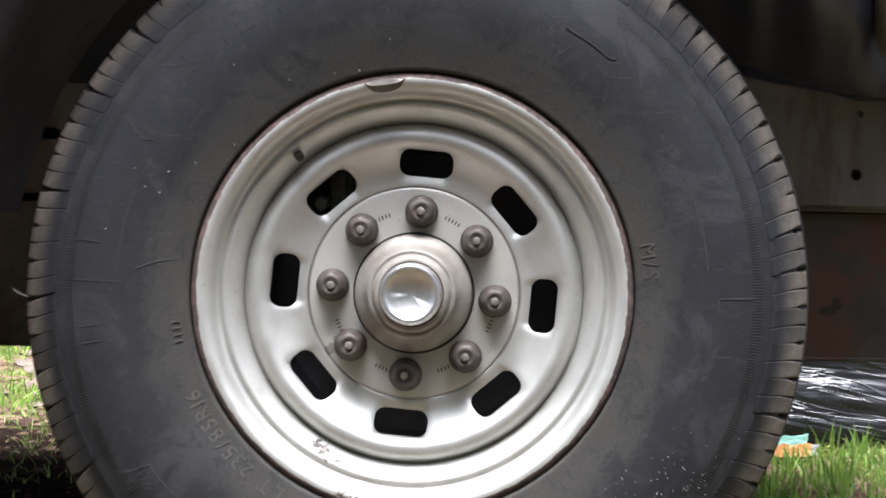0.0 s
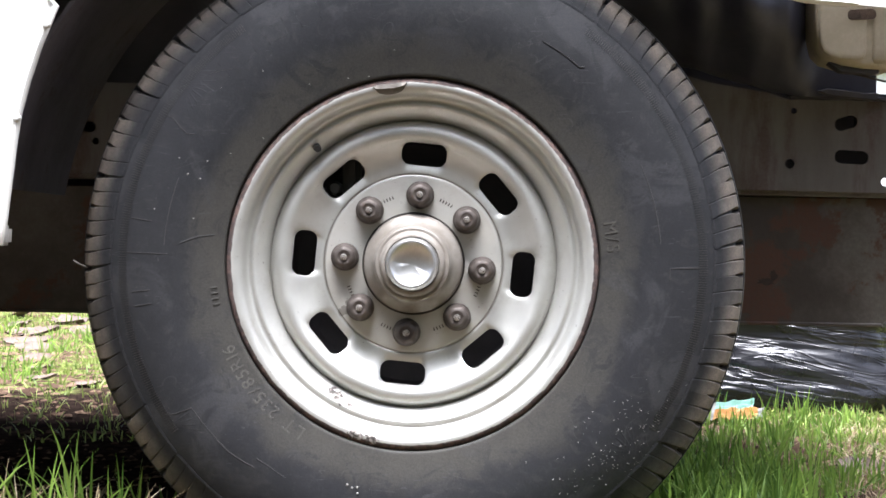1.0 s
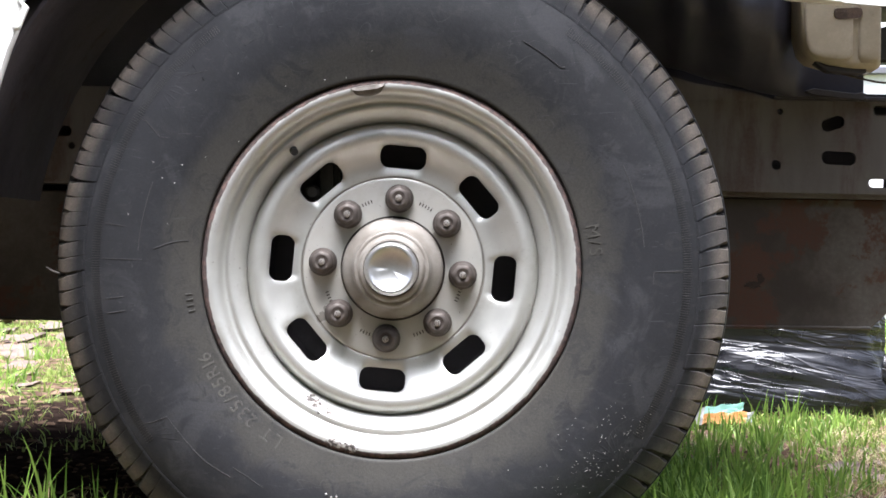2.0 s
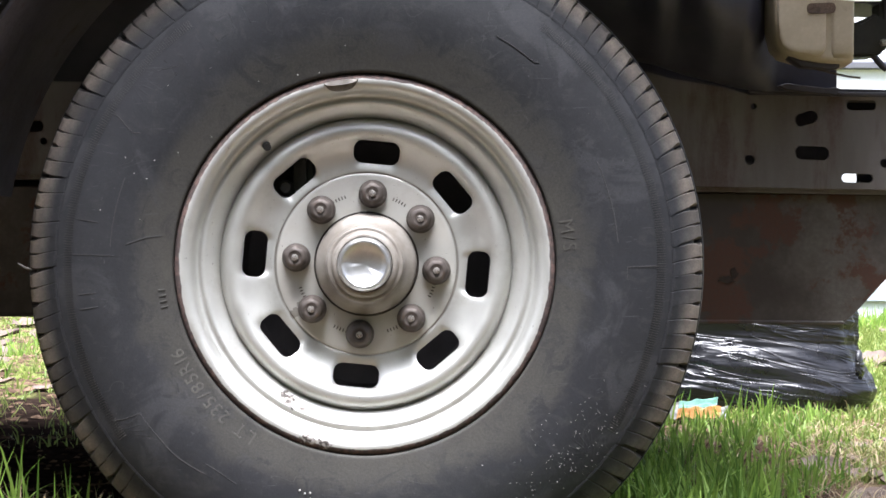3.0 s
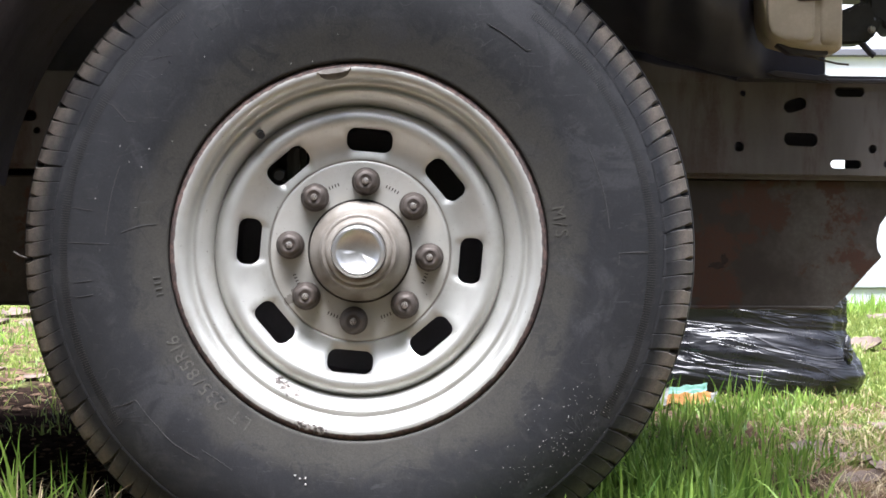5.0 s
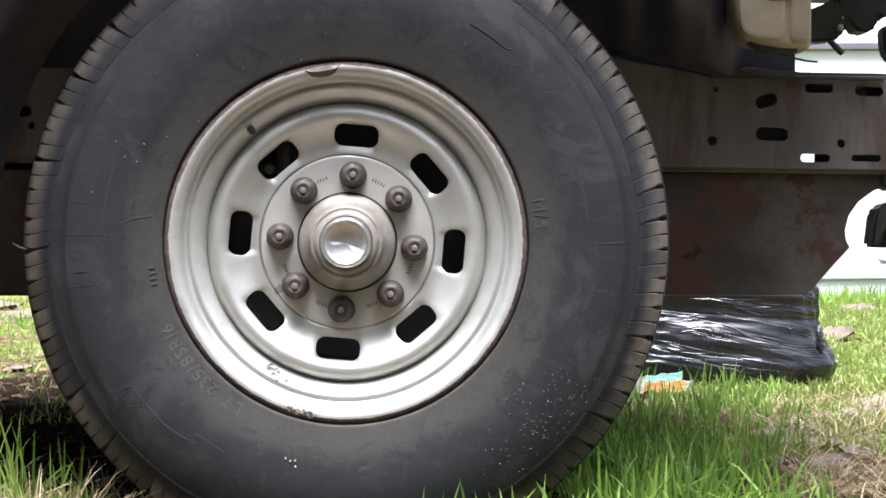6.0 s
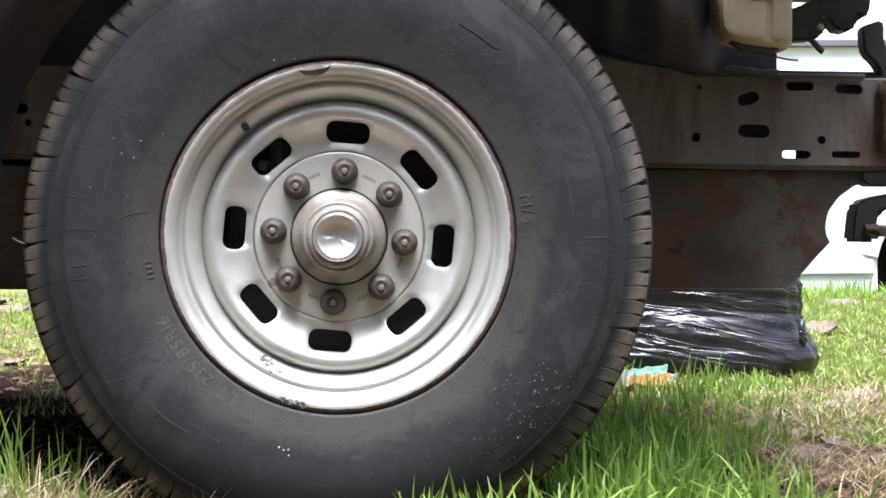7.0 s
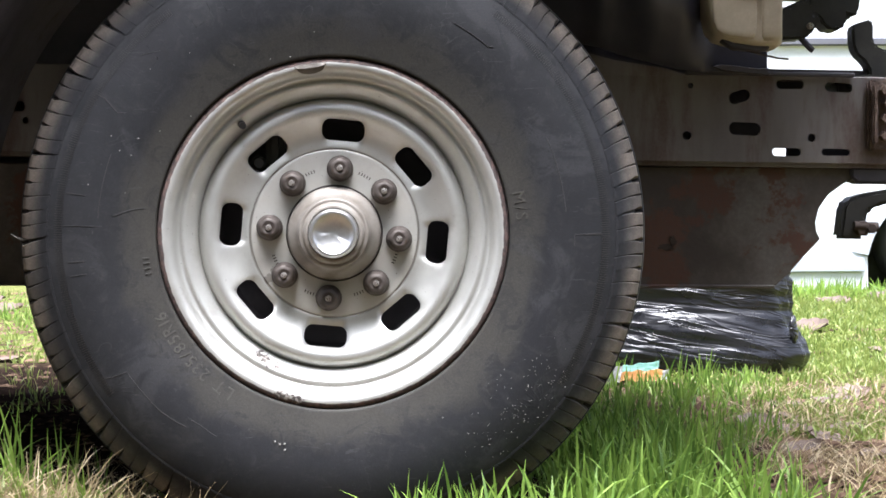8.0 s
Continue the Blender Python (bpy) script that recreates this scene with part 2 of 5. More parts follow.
RUBBER = rubber_material(dusty=0.0)
TREAD = rubber_material("dusty_tread_rubber", 0.0)
SILVER = silver_material()
PAINT = white_paint_material()
NUT = plain("grimy_steel", (0.066, 0.053, 0.045), (0.108, 0.090, 0.078), 60.0, 0.55, 0.35, 380.0, 0.3, 0.0006, third=(0.12, 0.075, 0.05))
STUD = plain("worn_stud_steel", (0.66, 0.62, 0.58), (0.42, 0.37, 0.33), 120.0, 0.30, 0.8, 500.0, 0.15, 0.0003)
HUB = plain("dusty_hub_steel", (0.30, 0.275, 0.240), (0.20, 0.172, 0.142), 35.0, 0.50, 0.30, 300.0, 0.15, 0.0004)
CHROME = plain("chrome", (0.74, 0.73, 0.72), (0.60, 0.59, 0.57), 60.0, 0.40, 1.0, 500.0, 0.03, 0.0002, 0.08)
SEAM = plain("black_grease", (0.03, 0.025, 0.02), (0.05, 0.04, 0.03), 60.0, 0.7)
RAIL = plain("grey_frame_steel", (0.190, 0.174, 0.166), (0.114, 0.098, 0.090), 6.0, 0.62, 0.1, 180.0, 0.3, 0.0008, third=(0.098, 0.064, 0.054), third_at=(0.46, 0.62), stretch=(1, 1, 0.22))
PLATE = plain("rusty_plate_steel", (0.052, 0.040, 0.034), (0.145, 0.130, 0.114), 5.0, 0.65, 0.1, 160.0, 0.4, 0.0010, third=(0.092, 0.040, 0.025), third_at=(0.51, 0.57))
SCALE = plain("rust_scale", (0.045, 0.029, 0.021), (0.024, 0.015, 0.011), 60.0, 0.8, 0.0, 300.0, 0.5, 0.0010)
DARK = plain("greasy_black_iron", (0.052, 0.048, 0.058), (0.082, 0.074, 0.082), 12.0, 0.6, 0.1, 150.0, 0.4, 0.001)
LINER = plain("black_moulded_plastic", (0.034, 0.035, 0.056), (0.056, 0.057, 0.086), 8.0, 0.46, 0.0, 140.0, 0.2, 0.0010, third=(0.075, 0.070, 0.072), third_at=(0.60, 0.85))
BEIGE = plain("yellowed_plastic", (0.52, 0.455, 0.355), (0.43, 0.365, 0.275), 14.0, 0.45, 0.0, 160.0, 0.15, 0.0006, third=(0.14, 0.10, 0.06), third_at=(0.56, 0.78))
HOOK = plain("dark_forged_steel", (0.028, 0.028, 0.026), (0.050, 0.048, 0.043), 14.0, 0.5, 0.3, 160.0, 0.3, 0.0008)
RIBS = plain("dusty_moulded_rubber", (0.021, 0.020, 0.020), (0.034, 0.033, 0.032), 14.0, 0.8, 0.0, 260.0, 0.2, 0.0005)
LETTER = plain("dusty_letter_rubber", (0.042, 0.039, 0.033), (0.068, 0.063, 0.053), 30.0, 0.8, 0.0, 260.0, 0.2, 0.0004)
VALVE = plain("black_rubber_valve", (0.010, 0.010, 0.010), (0.018, 0.017, 0.016), 60.0, 0.6)
LEAD = plain("lead_weight", (0.15, 0.135, 0.115), (0.09, 0.078, 0.065), 80.0, 0.55, 0.4, 400.0)
VAN = plain("white_van_paint", (0.79, 0.81, 0.85), (0.75, 0.77, 0.82), 1.0, 0.35)
MOULD = plain("blue_grey_moulding", (0.50, 0.53, 0.58), (0.45, 0.48, 0.53), 2.0, 0.5)
TRIM = plain("dark_grey_trim", (0.16, 0.16, 0.18), (0.12, 0.12, 0.14), 2.0, 0.5)
DUST = plain("white_grit", (0.36, 0.35, 0.33), (0.24, 0.23, 0.21), 200.0, 0.9)
SKY_BLOCK = plain("sky_block_green", (0.030, 0.045, 0.020), (0.055, 0.070, 0.032), 2.0, 0.9, 0.0, 30.0, 0.6, 0.02)
GROUND = ground_material()
GRASS = leaf_material("fresh_grass", (0.072, 0.148, 0.022), (0.290, 0.430, 0.082), 0.5)
LAWN = leaf_material("short_grass", (0.094, 0.150, 0.027), (0.262, 0.305, 0.080))
STRAW = leaf_material("dry_grass", (0.22, 0.165, 0.085), (0.36, 0.29, 0.17), 0.3)
RUSTY = plain("scaly_rusty_steel", (0.155, 0.105, 0.080), (0.070, 0.044, 0.033), 40.0, 0.7, 0.1, 220.0, 0.8, 0.003, third=(0.045, 0.028, 0.022), third_at=(0.5, 0.6))
# arch lining coloured light to stand in for glare over the dark arch
GLARE_GREY = plain("glare_lifted_lining", (0.17, 0.155, 0.17), (0.11, 0.100, 0.112), 9.0, 0.8, 0.0, 130.0, 0.5, 0.003, third=(0.10, 0.070, 0.06), third_at=(0.55, 0.7))
LEAF = plain("dead_leaf", (0.065, 0.043, 0.032), (0.125, 0.084, 0.062), 30.0, 0.75, 0.0, 300.0, 0.4, 0.0008, third=(0.09, 0.055, 0.04))
LITTER = leaf_material("leaf_scraps", (0.028, 0.018, 0.013), (0.135, 0.090, 0.062), 0.05, 0.0)
WRAP_WHITE = plain("white_wrapper", (0.30, 0.30, 0.29), (0.22, 0.22, 0.21), 30.0, 0.45)
WRAP_TEAL = plain("teal_wrapper", (0.19, 0.40, 0.33), (0.24, 0.44, 0.37), 30.0, 0.45)
WRAP_ORANGE = plain("orange_wrapper", (0.46, 0.21, 0.06), (0.48, 0.26, 0.10), 30.0, 0.45)


def bag_material():
    m = Nodes("black_bin_liner")
    m.set("Base Color", m.mix(m.noise(8.0), (0.008, 0.008, 0.010), (0.016, 0.016, 0.019)))
    m.set("Roughness", m.step(m.noise(22.0, 3.0), 0.3, 0.7, 0.24, 0.36))
    m.set("Specular IOR Level", 0.55)
    # long creases running down towards the tied corner
    x, y, z = m.split()
    v = m.tree.nodes.new("ShaderNodeCombineXYZ")
    m.put(v.inputs[0], m.math("MULTIPLY", x, 0.24))
    m.put(v.inputs[1], m.math("MULTIPLY", y, 0.24))
    m.put(v.inputs[2], m.math("MULTIPLY", m.math("ADD", z, m.math("MULTIPLY", x, 0.17)), 1.8))
    v = v.outputs[0]
    loose = m.noise(9.5, 2.0, 0.5, v, 1.5)
    crease = m.step(m.math("ABSOLUTE", m.math("SUBTRACT", m.noise(14.0, 2.0, 0.5, v, 1.5), 0.5)), 0.0, 0.055, 1.0, 0.0)
    fine = m.step(m.math("ABSOLUTE", m.math("SUBTRACT", m.noise(34.0, 1.0, 0.5, v, 1.2), 0.5)), 0.0, 0.06, 1.0, 0.0)
    m.bump(m.math("ADD", loose, m.math("ADD", m.math("MULTIPLY", crease, 0.11), m.math("MULTIPLY", fine, 0.010))), 0.6, 0.017)
    return m.mat


BAG = bag_material()


# ---- builders ----
def mesh_object(name, bm, material, smooth=40.0):
    me = bpy.data.meshes.new(name)
    bm.to_mesh(me)
    bm.free()
    me.materials.append(material)
    if smooth:
        me.polygons.foreach_set("use_smooth", [True] * len(me.polygons))
        me.set_sharp_from_angle(angle=radians(smooth))
    return new(name, me)


def empty_thing(name, at):
    ob = new(name)
    ob.empty_display_size = 0.1
    ob.location = at
    return ob


def under(ob, parent):
    """Hang ob, whose mesh is in world metres, under its thing or part."""
    ob.parent = parent
    if parent.parent is None:
        ob.matrix_parent_inverse = Matrix.Translation(parent.location).inverted()
    return ob


def seat(xx, xz, x, zx, zz, z, y, depth=1.0):
    """Size, slope and place in the truck for a group of parts drawn flat."""
    return Matrix(((xx, 0, xz, x), (0, depth, 0, y), (zx, 0, zz, z), (0, 0, 0, 1)))


RAIL_SEAT = seat(0.8818, 0.0039, 0.0111, -0.0162, 0.9056, 0.0331, 0.100)
PLATE_SEAT = seat(0.8822, 0.0047, 0.0081, -0.0087, 0.9049, 0.0263, 0.102)
NOSE_SEAT = seat(0.8652, 0.0039, 0.0207, -0.0160, 0.8944, 0.0379, 0.110)
BOTTLE_SEAT = seat(0.9147, 0.0004, 0.0101, -0.0212, 0.9289, 0.0302, 0.090)
LINER_SEAT = seat(0.9050, 0.0020, 0.0040, -0.0200, 0.9150, 0.0320, 0.004, 1.22)


def part(name, bm, material, parent, label="", smooth=40.0, at=None):
    if at is not None:
        bmesh.ops.transform(bm, matrix=at, verts=bm.verts)
    ob = under(mesh_object(name, bm, material, smooth), parent)
    return tagged(ob, label) if label else ob


def revolve(profile, n=192, centre=(0, 0, ZC), closed=False, start=0.0, turn=TAU):
    """Turn (radius, y) points about the axle's line through centre."""
    bm = bmesh.new()
    whole = abs(turn - TAU) < 1e-6
    count = n if whole else n + 1
    rings = []
    for i in range(count):
        a = start + turn * i / n
        c, s = math.cos(a), math.sin(a)
        rings.append([bm.verts.new((centre[0] + r * c, centre[1] + y, centre[2] + r * s)) for r, y in profile])
    m = len(profile)
    for i in range(n):
        p, q = rings[i], rings[(i + 1) % count]
        for j in range(m if closed else m - 1):
            k = (j + 1) % m
            vs = [p[j], p[k], q[k], q[j]]
            bm.faces.new(vs)
    bmesh.ops.remove_doubles(bm, verts=bm.verts, dist=1e-6)
    bmesh.ops.recalc_face_normals(bm, faces=bm.faces)
    return bm


def extruded(points, y0, y1, bevel=0.0, segments=2):
    """An outline in (x, z) drawn out from y0 to y1, its edges rounded."""
    bm = bmesh.new()
    vs = [bm.verts.new((x, y0, z)) for x, z in points]
    face = bm.faces.new(vs)
    made = bmesh.ops.extrude_face_region(bm, geom=[face])
    bmesh.ops.translate(bm, vec=(0, y1 - y0, 0), verts=[v for v in made["geom"] if isinstance(v, bmesh.types.BMVert)])
    bmesh.ops.recalc_face_normals(bm, faces=bm.faces)
    if bevel:
        bmesh.ops.bevel(bm, geom=list(bm.edges), offset=bevel, segments=segments, affect="EDGES", clamp_overlap=True)
    return bm


def box(lo, hi, bevel=0.0, segments=2):
    return extruded([(lo[0], lo[2]), (hi[0], lo[2]), (hi[0], hi[2]), (lo[0], hi[2])], lo[1], hi[1], bevel, segments)


def rounded_rect(w, h, r, n=6):
    pts = []
    for cx, cz, a0 in ((w / 2 - r, h / 2 - r, 0), (r - w / 2, h / 2 - r, 90), (r - w / 2, r - h / 2, 180), (w / 2 - r, r - h / 2, 270)):
        for i in range(n + 1):
            a = radians(a0 + 90 * i / n)
            pts.append((cx + r * math.cos(a), cz + r * math.sin(a)))
    return pts


def placed(points, at, degrees=0.0):
    c, s = math.cos(radians(degrees)), math.sin(radians(degrees))
    return [(at[0] + x * c - z * s, at[1] + x * s + z * c) for x, z in points]


def merge(*bms):
    """Join bmeshes into the first."""
    base = bms[0]
    for other in bms[1:]:
        me = bpy.data.meshes.new("joined")
        other.to_mesh(me)
        other.free()
        base.from_mesh(me)
        bpy.data.meshes.remove(me)
    return base


def cut(bm, cutter):
    """bm less cutter, by an exact boolean."""
    a, b = mesh_object("cut_a", bm, PAINT, 0), mesh_object("cut_b", cutter, PAINT, 0)
    mod = a.modifiers.new("cut", "BOOLEAN")
    mod.operation, mod.solver, mod.object = "DIFFERENCE", "EXACT", b
    bpy.context.view_layer.update()
    me = bpy.data.meshes.new_from_object(a.evaluated_get(bpy.context.evaluated_depsgraph_get()))
    res = bmesh.new()
    res.from_mesh(me)
    for ob in (a, b):
        data = ob.data
        bpy.data.objects.remove(ob)
        bpy.data.meshes.remove(data)
    bpy.data.meshes.remove(me)
    return res


def smooth_noise(x, y, z=0.0):
    return noise.noise(Vector((x, y, z)))


# ---- ground ----
def ground_height(x, y):
    near = max(0.0, 1.0 - max(abs(x), abs(y - 2.0)) / 9.0)
    bank = 0.052 * math.exp(-((x + 0.56) / 0.27) ** 2 - ((y + 0.03) / 0.17) ** 2)
    return bank + near * (0.016 * smooth_noise(x * 2.1, y * 2.1, 3.0) + 0.010 * smooth_noise(x * 7, y * 7, 1.0) + 0.005 * smooth_noise(x * 23, y * 23)) - 0.006


def build_ground():
    def steps(lo, hi, step):
        inner = list(np.arange(lo, hi + 1e-6, step))
        grow, d, out_hi, out_lo = 1.45, step, [], []
        a, b = hi, lo
        while a < 900:
            d *= grow
            a, b = a + d, b - d
            out_hi.append(a), out_lo.append(b)
        return out_lo[::-1] + inner + out_hi

    xs, ys = steps(-2.6, 3.6, 0.035), steps(-0.5, 8.2, 0.035)
    verts = [(x, y, ground_height(x, y)) for y in ys for x in xs]
    w = len(xs)
    faces = [(j * w + i, j * w + i + 1, (j + 1) * w + i + 1, (j + 1) * w + i) for j in range(len(ys) - 1) for i in range(w - 1)]
    me = bpy.data.meshes.new("ground")
    me.from_pydata(verts, [], faces)
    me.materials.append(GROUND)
    me.polygons.foreach_set("use_smooth", [True] * len(me.polygons))
    ob = new("ground", me)
    tagged(ob, "brown soil with moss and thin patches of grass", "ground", kind="structure")


def blades(name, spots, material, label, width=0.0035):
    """Grass: each spot is (x, y, height, lean, width factor, way of the lean)."""
    verts, faces = [], []
    for x, y, h, lean, wf, a in spots:
        dx, dy = math.cos(a), math.sin(a)
        b = rng.uniform(0, TAU)
        wx, wy = math.cos(b) * width * wf / 2, math.sin(b) * width * wf / 2
        z = ground_height(x, y) - 0.004
        k = len(verts)
        for f, s in ((0.0, 0.8), (0.30, 1.0), (0.58, 0.85), (0.82, 0.5)):
            o = lean * h * f ** 1.8
            px, py, pz = x + dx * o, y + dy * o, z + h * f * (1 - 0.30 * lean * f)
            verts += [(px - wx * s, py - wy * s, pz), (px + wx * s, py + wy * s, pz)]
        o = lean * h
        verts.append((x + dx * o, y + dy * o, z + h * (1 - 0.36 * lean)))
        faces += [(k, k + 1, k + 3, k + 2), (k + 2, k + 3, k + 5, k + 4), (k + 4, k + 5, k + 7, k + 6), (k + 6, k + 7, k + 8)]
    me = bpy.data.meshes.new(name)
    me.from_pydata(verts, [], faces)
    me.materials.append(material)
    me.polygons.foreach_set("use_smooth", [True] * len(me.polygons))
    tagged(new(name, me), label, "grass", kind="stuff")


def in_tyre(x, y):
    return abs(x) < 0.26 and -0.035 < y < 0.235


def tuft(out, x, y, n, spread, low, high, wide=(0.6, 1.2), droop=0.15):
    """Blades fanning out of one root."""
    for i in range(n):
        a, d = rng.uniform(0, TAU), spread * rng.random() ** 0.6
        px, py = x + d * math.cos(a), y + d * math.sin(a)
        if in_tyre(px, py):
            continue
        lean = rng.uniform(0.05, 0.40) if rng.random() > droop else rng.uniform(0.5, 1.15)
        out.append((px, py, rng.uniform(low, high), lean, rng.uniform(*wide), a + rng.gauss(0.0, 0.7)))


def build_grass():
    tall = []
    # the thick stand beside and behind the wheel
    while len(tall) < 3400:
        x, y = rng.uniform(0.18, 1.05), rng.uniform(-0.14, 2.05)
        edge = 0.53 + 0.20 * y + 0.10 * smooth_noise(x * 4, y * 3, 21.0)
        if in_tyre(x, y) or (y > 0.2 and x < 0.14 + 0.12 * y) or (y < 0.25 and x < 0.30):
            continue
        past = (x - edge) / 0.10
        if rng.random() < past or smooth_noise(x * 7, y * 5, 11.0) < rng.uniform(-0.75, 0.05):
            continue
        tall_here = (0.80 + 0.35 * smooth_noise(x * 5, y * 4, 2.0)) * (1.0 if past < -1 else 0.72) * (0.85 if y < 0.3 else 1.0) * (0.72 if 1.2 < y < 1.95 and x < 0.80 else 1.0)
        tuft(tall, x, y, rng.randint(5, 11), 0.028, 0.040 * tall_here, 0.138 * tall_here)
    # loose tufts before the tyre
    for n, x0, x1, y0, y1, low, high in ((46, 0.08, 0.36, -0.16, -0.05, 0.035, 0.115), (36, 0.34, 0.66, -0.12, 0.20, 0.04, 0.12), (60, 0.32, 0.57, 0.0, 0.55, 0.07, 0.15), (10, -0.16, 0.06, -0.13, -0.06, 0.02, 0.055)):
        for i in range(n):
            tuft(tall, rng.uniform(x0, x1), rng.uniform(y0, y1), rng.randint(5, 10), 0.022, low, high, (0.7, 1.35), 0.3)
    for i in range(16):
        tuft(tall, rng.uniform(-0.60, -0.27), rng.uniform(-0.06, 0.16), rng.randint(3, 8), 0.022, 0.05, 0.15, (0.6, 1.1), 0.2)
    for i in range(5):
        tuft(tall, rng.uniform(-0.46, -0.30), rng.uniform(-0.10, 0.02), rng.randint(2, 5), 0.024, 0.08, 0.19, (0.5, 0.9), 0.2)
    # rough grass past the truck on either side
    for i in range(130):
        y = rng.uniform(2.9, 7.0)
        x = -(y + 2.2) * rng.uniform(0.16, 0.32)
        if smooth_noise(x * 2, y * 2, 61.0) > rng.uniform(-0.2, 0.3):
            tuft(tall, x, y, rng.randint(6, 14), 0.05, 0.03, 0.11, (0.8, 1.6), 0.3)
    for i in range(240):
        x, y = rng.uniform(1.4, 3.4), rng.uniform(6.2, 7.25)
        tuft(tall, x, y, rng.randint(5, 12), 0.05, 0.03, 0.12, (1.0, 1.8), 0.3)
    blades("tall_grass", tall, GRASS, "bright green uncut grass growing beside the tyre", 0.0050)
    lawn = []
    while len(lawn) < 52000:
        y = 0.30 + 7.6 * rng.random() ** 1.4
        x = (y + 2.2) * rng.uniform(0.12, 0.34)
        if x < 0.60 + 0.1 * y and y < 2.0:
            continue
        if smooth_noise(x * 2.6, y * 1.9, 5.0) + 0.5 * smooth_noise(x * 8, y * 6, 2.0) + 0.21 * min(y, 3.0) - (0.30 if y < 2.0 else 0.0) < rng.uniform(0.05, 0.62):
            continue
        tuft(lawn, x, y, rng.randint(3, 7), 0.018, 0.012, 0.036 + 0.004 * y, (0.8, 1.6), 0.5)
    while len(lawn) < 58500:
        y = 2.75 + 5.2 * rng.random() ** 0.85
        x = -(y + 2.2) * rng.uniform(0.13, 0.34)
        if smooth_noise(x * 2.0, y * 1.6, 8.0) + 0.4 * smooth_noise(x * 7, y * 5, 3.0) < rng.uniform(-0.35, 0.35):
            continue
        tuft(lawn, x, y, rng.randint(3, 6), 0.02, 0.012, 0.05, (0.9, 1.7), 0.5)
    for i in range(420):
        x, y = rng.uniform(-0.85, -0.05), rng.uniform(-0.20, 0.50)
        if smooth_noise(x * 6, y * 5, 41.0) > rng.uniform(-0.5, 0.3):
            tuft(lawn, x, y, rng.randint(3, 7), 0.02, 0.015, 0.07 if x < -0.25 else 0.045, (0.5, 0.9), 0.4)
    for i in range(170):
        y = rng.uniform(1.5, 2.9)
        tuft(lawn, -(y + 2.2) * rng.uniform(0.12, 0.30), y, rng.randint(2, 5), 0.03, 0.015, 0.05, (0.5, 1.0), 0.5)
    for i in range(270):
        tuft(lawn, rng.uniform(-0.85, -0.26), rng.gauss(-0.03, 0.07), rng.randint(3, 7), 0.02, 0.02, 0.07, (0.6, 1.0), 0.4)
    for i in range(900):
        x, y = rng.uniform(0.52, 1.5), rng.uniform(0.05, 2.2)
        if smooth_noise(x * 5, y * 4, 31.0) > rng.uniform(0.05, 0.45):
            tuft(lawn, x, y, rng.randint(3, 7), 0.02, 0.010, 0.045, (0.5, 0.9), 0.5)
    blades("lawn_grass", lawn, LAWN, "short patchy yellow-green lawn on the soil", 0.0042)
    dry = []
    for n, x0, x1, y0, y1, low, high in ((1900, -0.90, 0.10, -0.22, 0.55, 0.02, 0.085), (700, -0.75, -0.20, -0.20, 0.05, 0.05, 0.13), (5200, 0.50, 1.6, 0.05, 2.2, 0.015, 0.065), (900, 0.9, 2.6, 2.0, 5.0, 0.02, 0.06), (700, -2.6, -0.8, 2.7, 5.5, 0.02, 0.07)):
        for i in range(n):
            x, y = rng.uniform(x0, x1), rng.uniform(y0, y1)
            if not in_tyre(x, y) and (y > 0.25 or x < -0.2 or rng.random() < 0.5) and smooth_noise(x * 4, y * 4, 81.0) > rng.uniform(-0.6, 0.3):
                dry.append((x, y, rng.uniform(low, high) * (1.0 if x < -0.3 or y > 0 else 0.6), rng.uniform(0.4, 1.3), rng.uniform(0.4, 0.9), rng.uniform(0, TAU)))
    # straw over the low bank before the truck, and flattened straw on the open side
    for i in range(950):
        x, y = rng.uniform(-0.85, -0.22), rng.gauss(-0.03, 0.07)
        if not in_tyre(x, y):
            dry.append((x, y, rng.uniform(0.03, 0.085), rng.uniform(0.5, 1.3), rng.uniform(0.4, 0.9), rng.uniform(0, TAU)))
    for i in range(4200):
        x, y = rng.uniform(0.62, 1.30), rng.uniform(0.15, 1.75)
        if x > 0.60 + 0.14 * y and smooth_noise(x * 5, y * 3, 71.0) > rng.uniform(-0.5, 0.25):
            dry.append((x, y, rng.uniform(0.025, 0.075), rng.uniform(0.8, 1.4), rng.uniform(0.5, 1.1), rng.uniform(0, TAU)))
    for i in range(620):
        x, y = rng.uniform(-0.56, 0.02), rng.uniform(-0.20, -0.05)
        dry.append((x, y, rng.uniform(0.045, 0.105) * (1.0 if x < -0.16 else 0.6), rng.uniform(0.3, 1.1), rng.uniform(0.4, 0.9), rng.uniform(0, TAU)))
    blades("dry_grass", dry, STRAW, "dry straw-coloured grass stalks lying over the soil", 0.003)


# ---- wheel ----
K = 1.004
SIDE = [(0.2270, 0.008), (0.2272, -0.0034), (0.2279, -0.0060), (0.2291, -0.0070), (0.2316, -0.0074), (0.2345, -0.0080), (0.240, -0.0090), (0.255, -0.0123), (0.275, -0.016), (0.300, -0.018), (0.322, -0.0165),
        (0.340, -0.0125), (0.3515, -0.0090), (0.3605, -0.0047), (0.368, -0.0005), (0.378, 0.0075), (0.389, 0.0180)]


def side_y(r):
    """Outer face of the sidewall at radius r."""
    for (r0, y0), (r1, y1) in zip(SIDE, SIDE[1:]):
        if r0 <= r <= r1:
            return y0 + (y1 - y0) * (r - r0) / (r1 - r0)
    return SIDE[-1][1]


def on_side(r, a, lift=0.0):
    return Vector((r * math.cos(a), side_y(r) - lift, ZC + r * math.sin(a)))


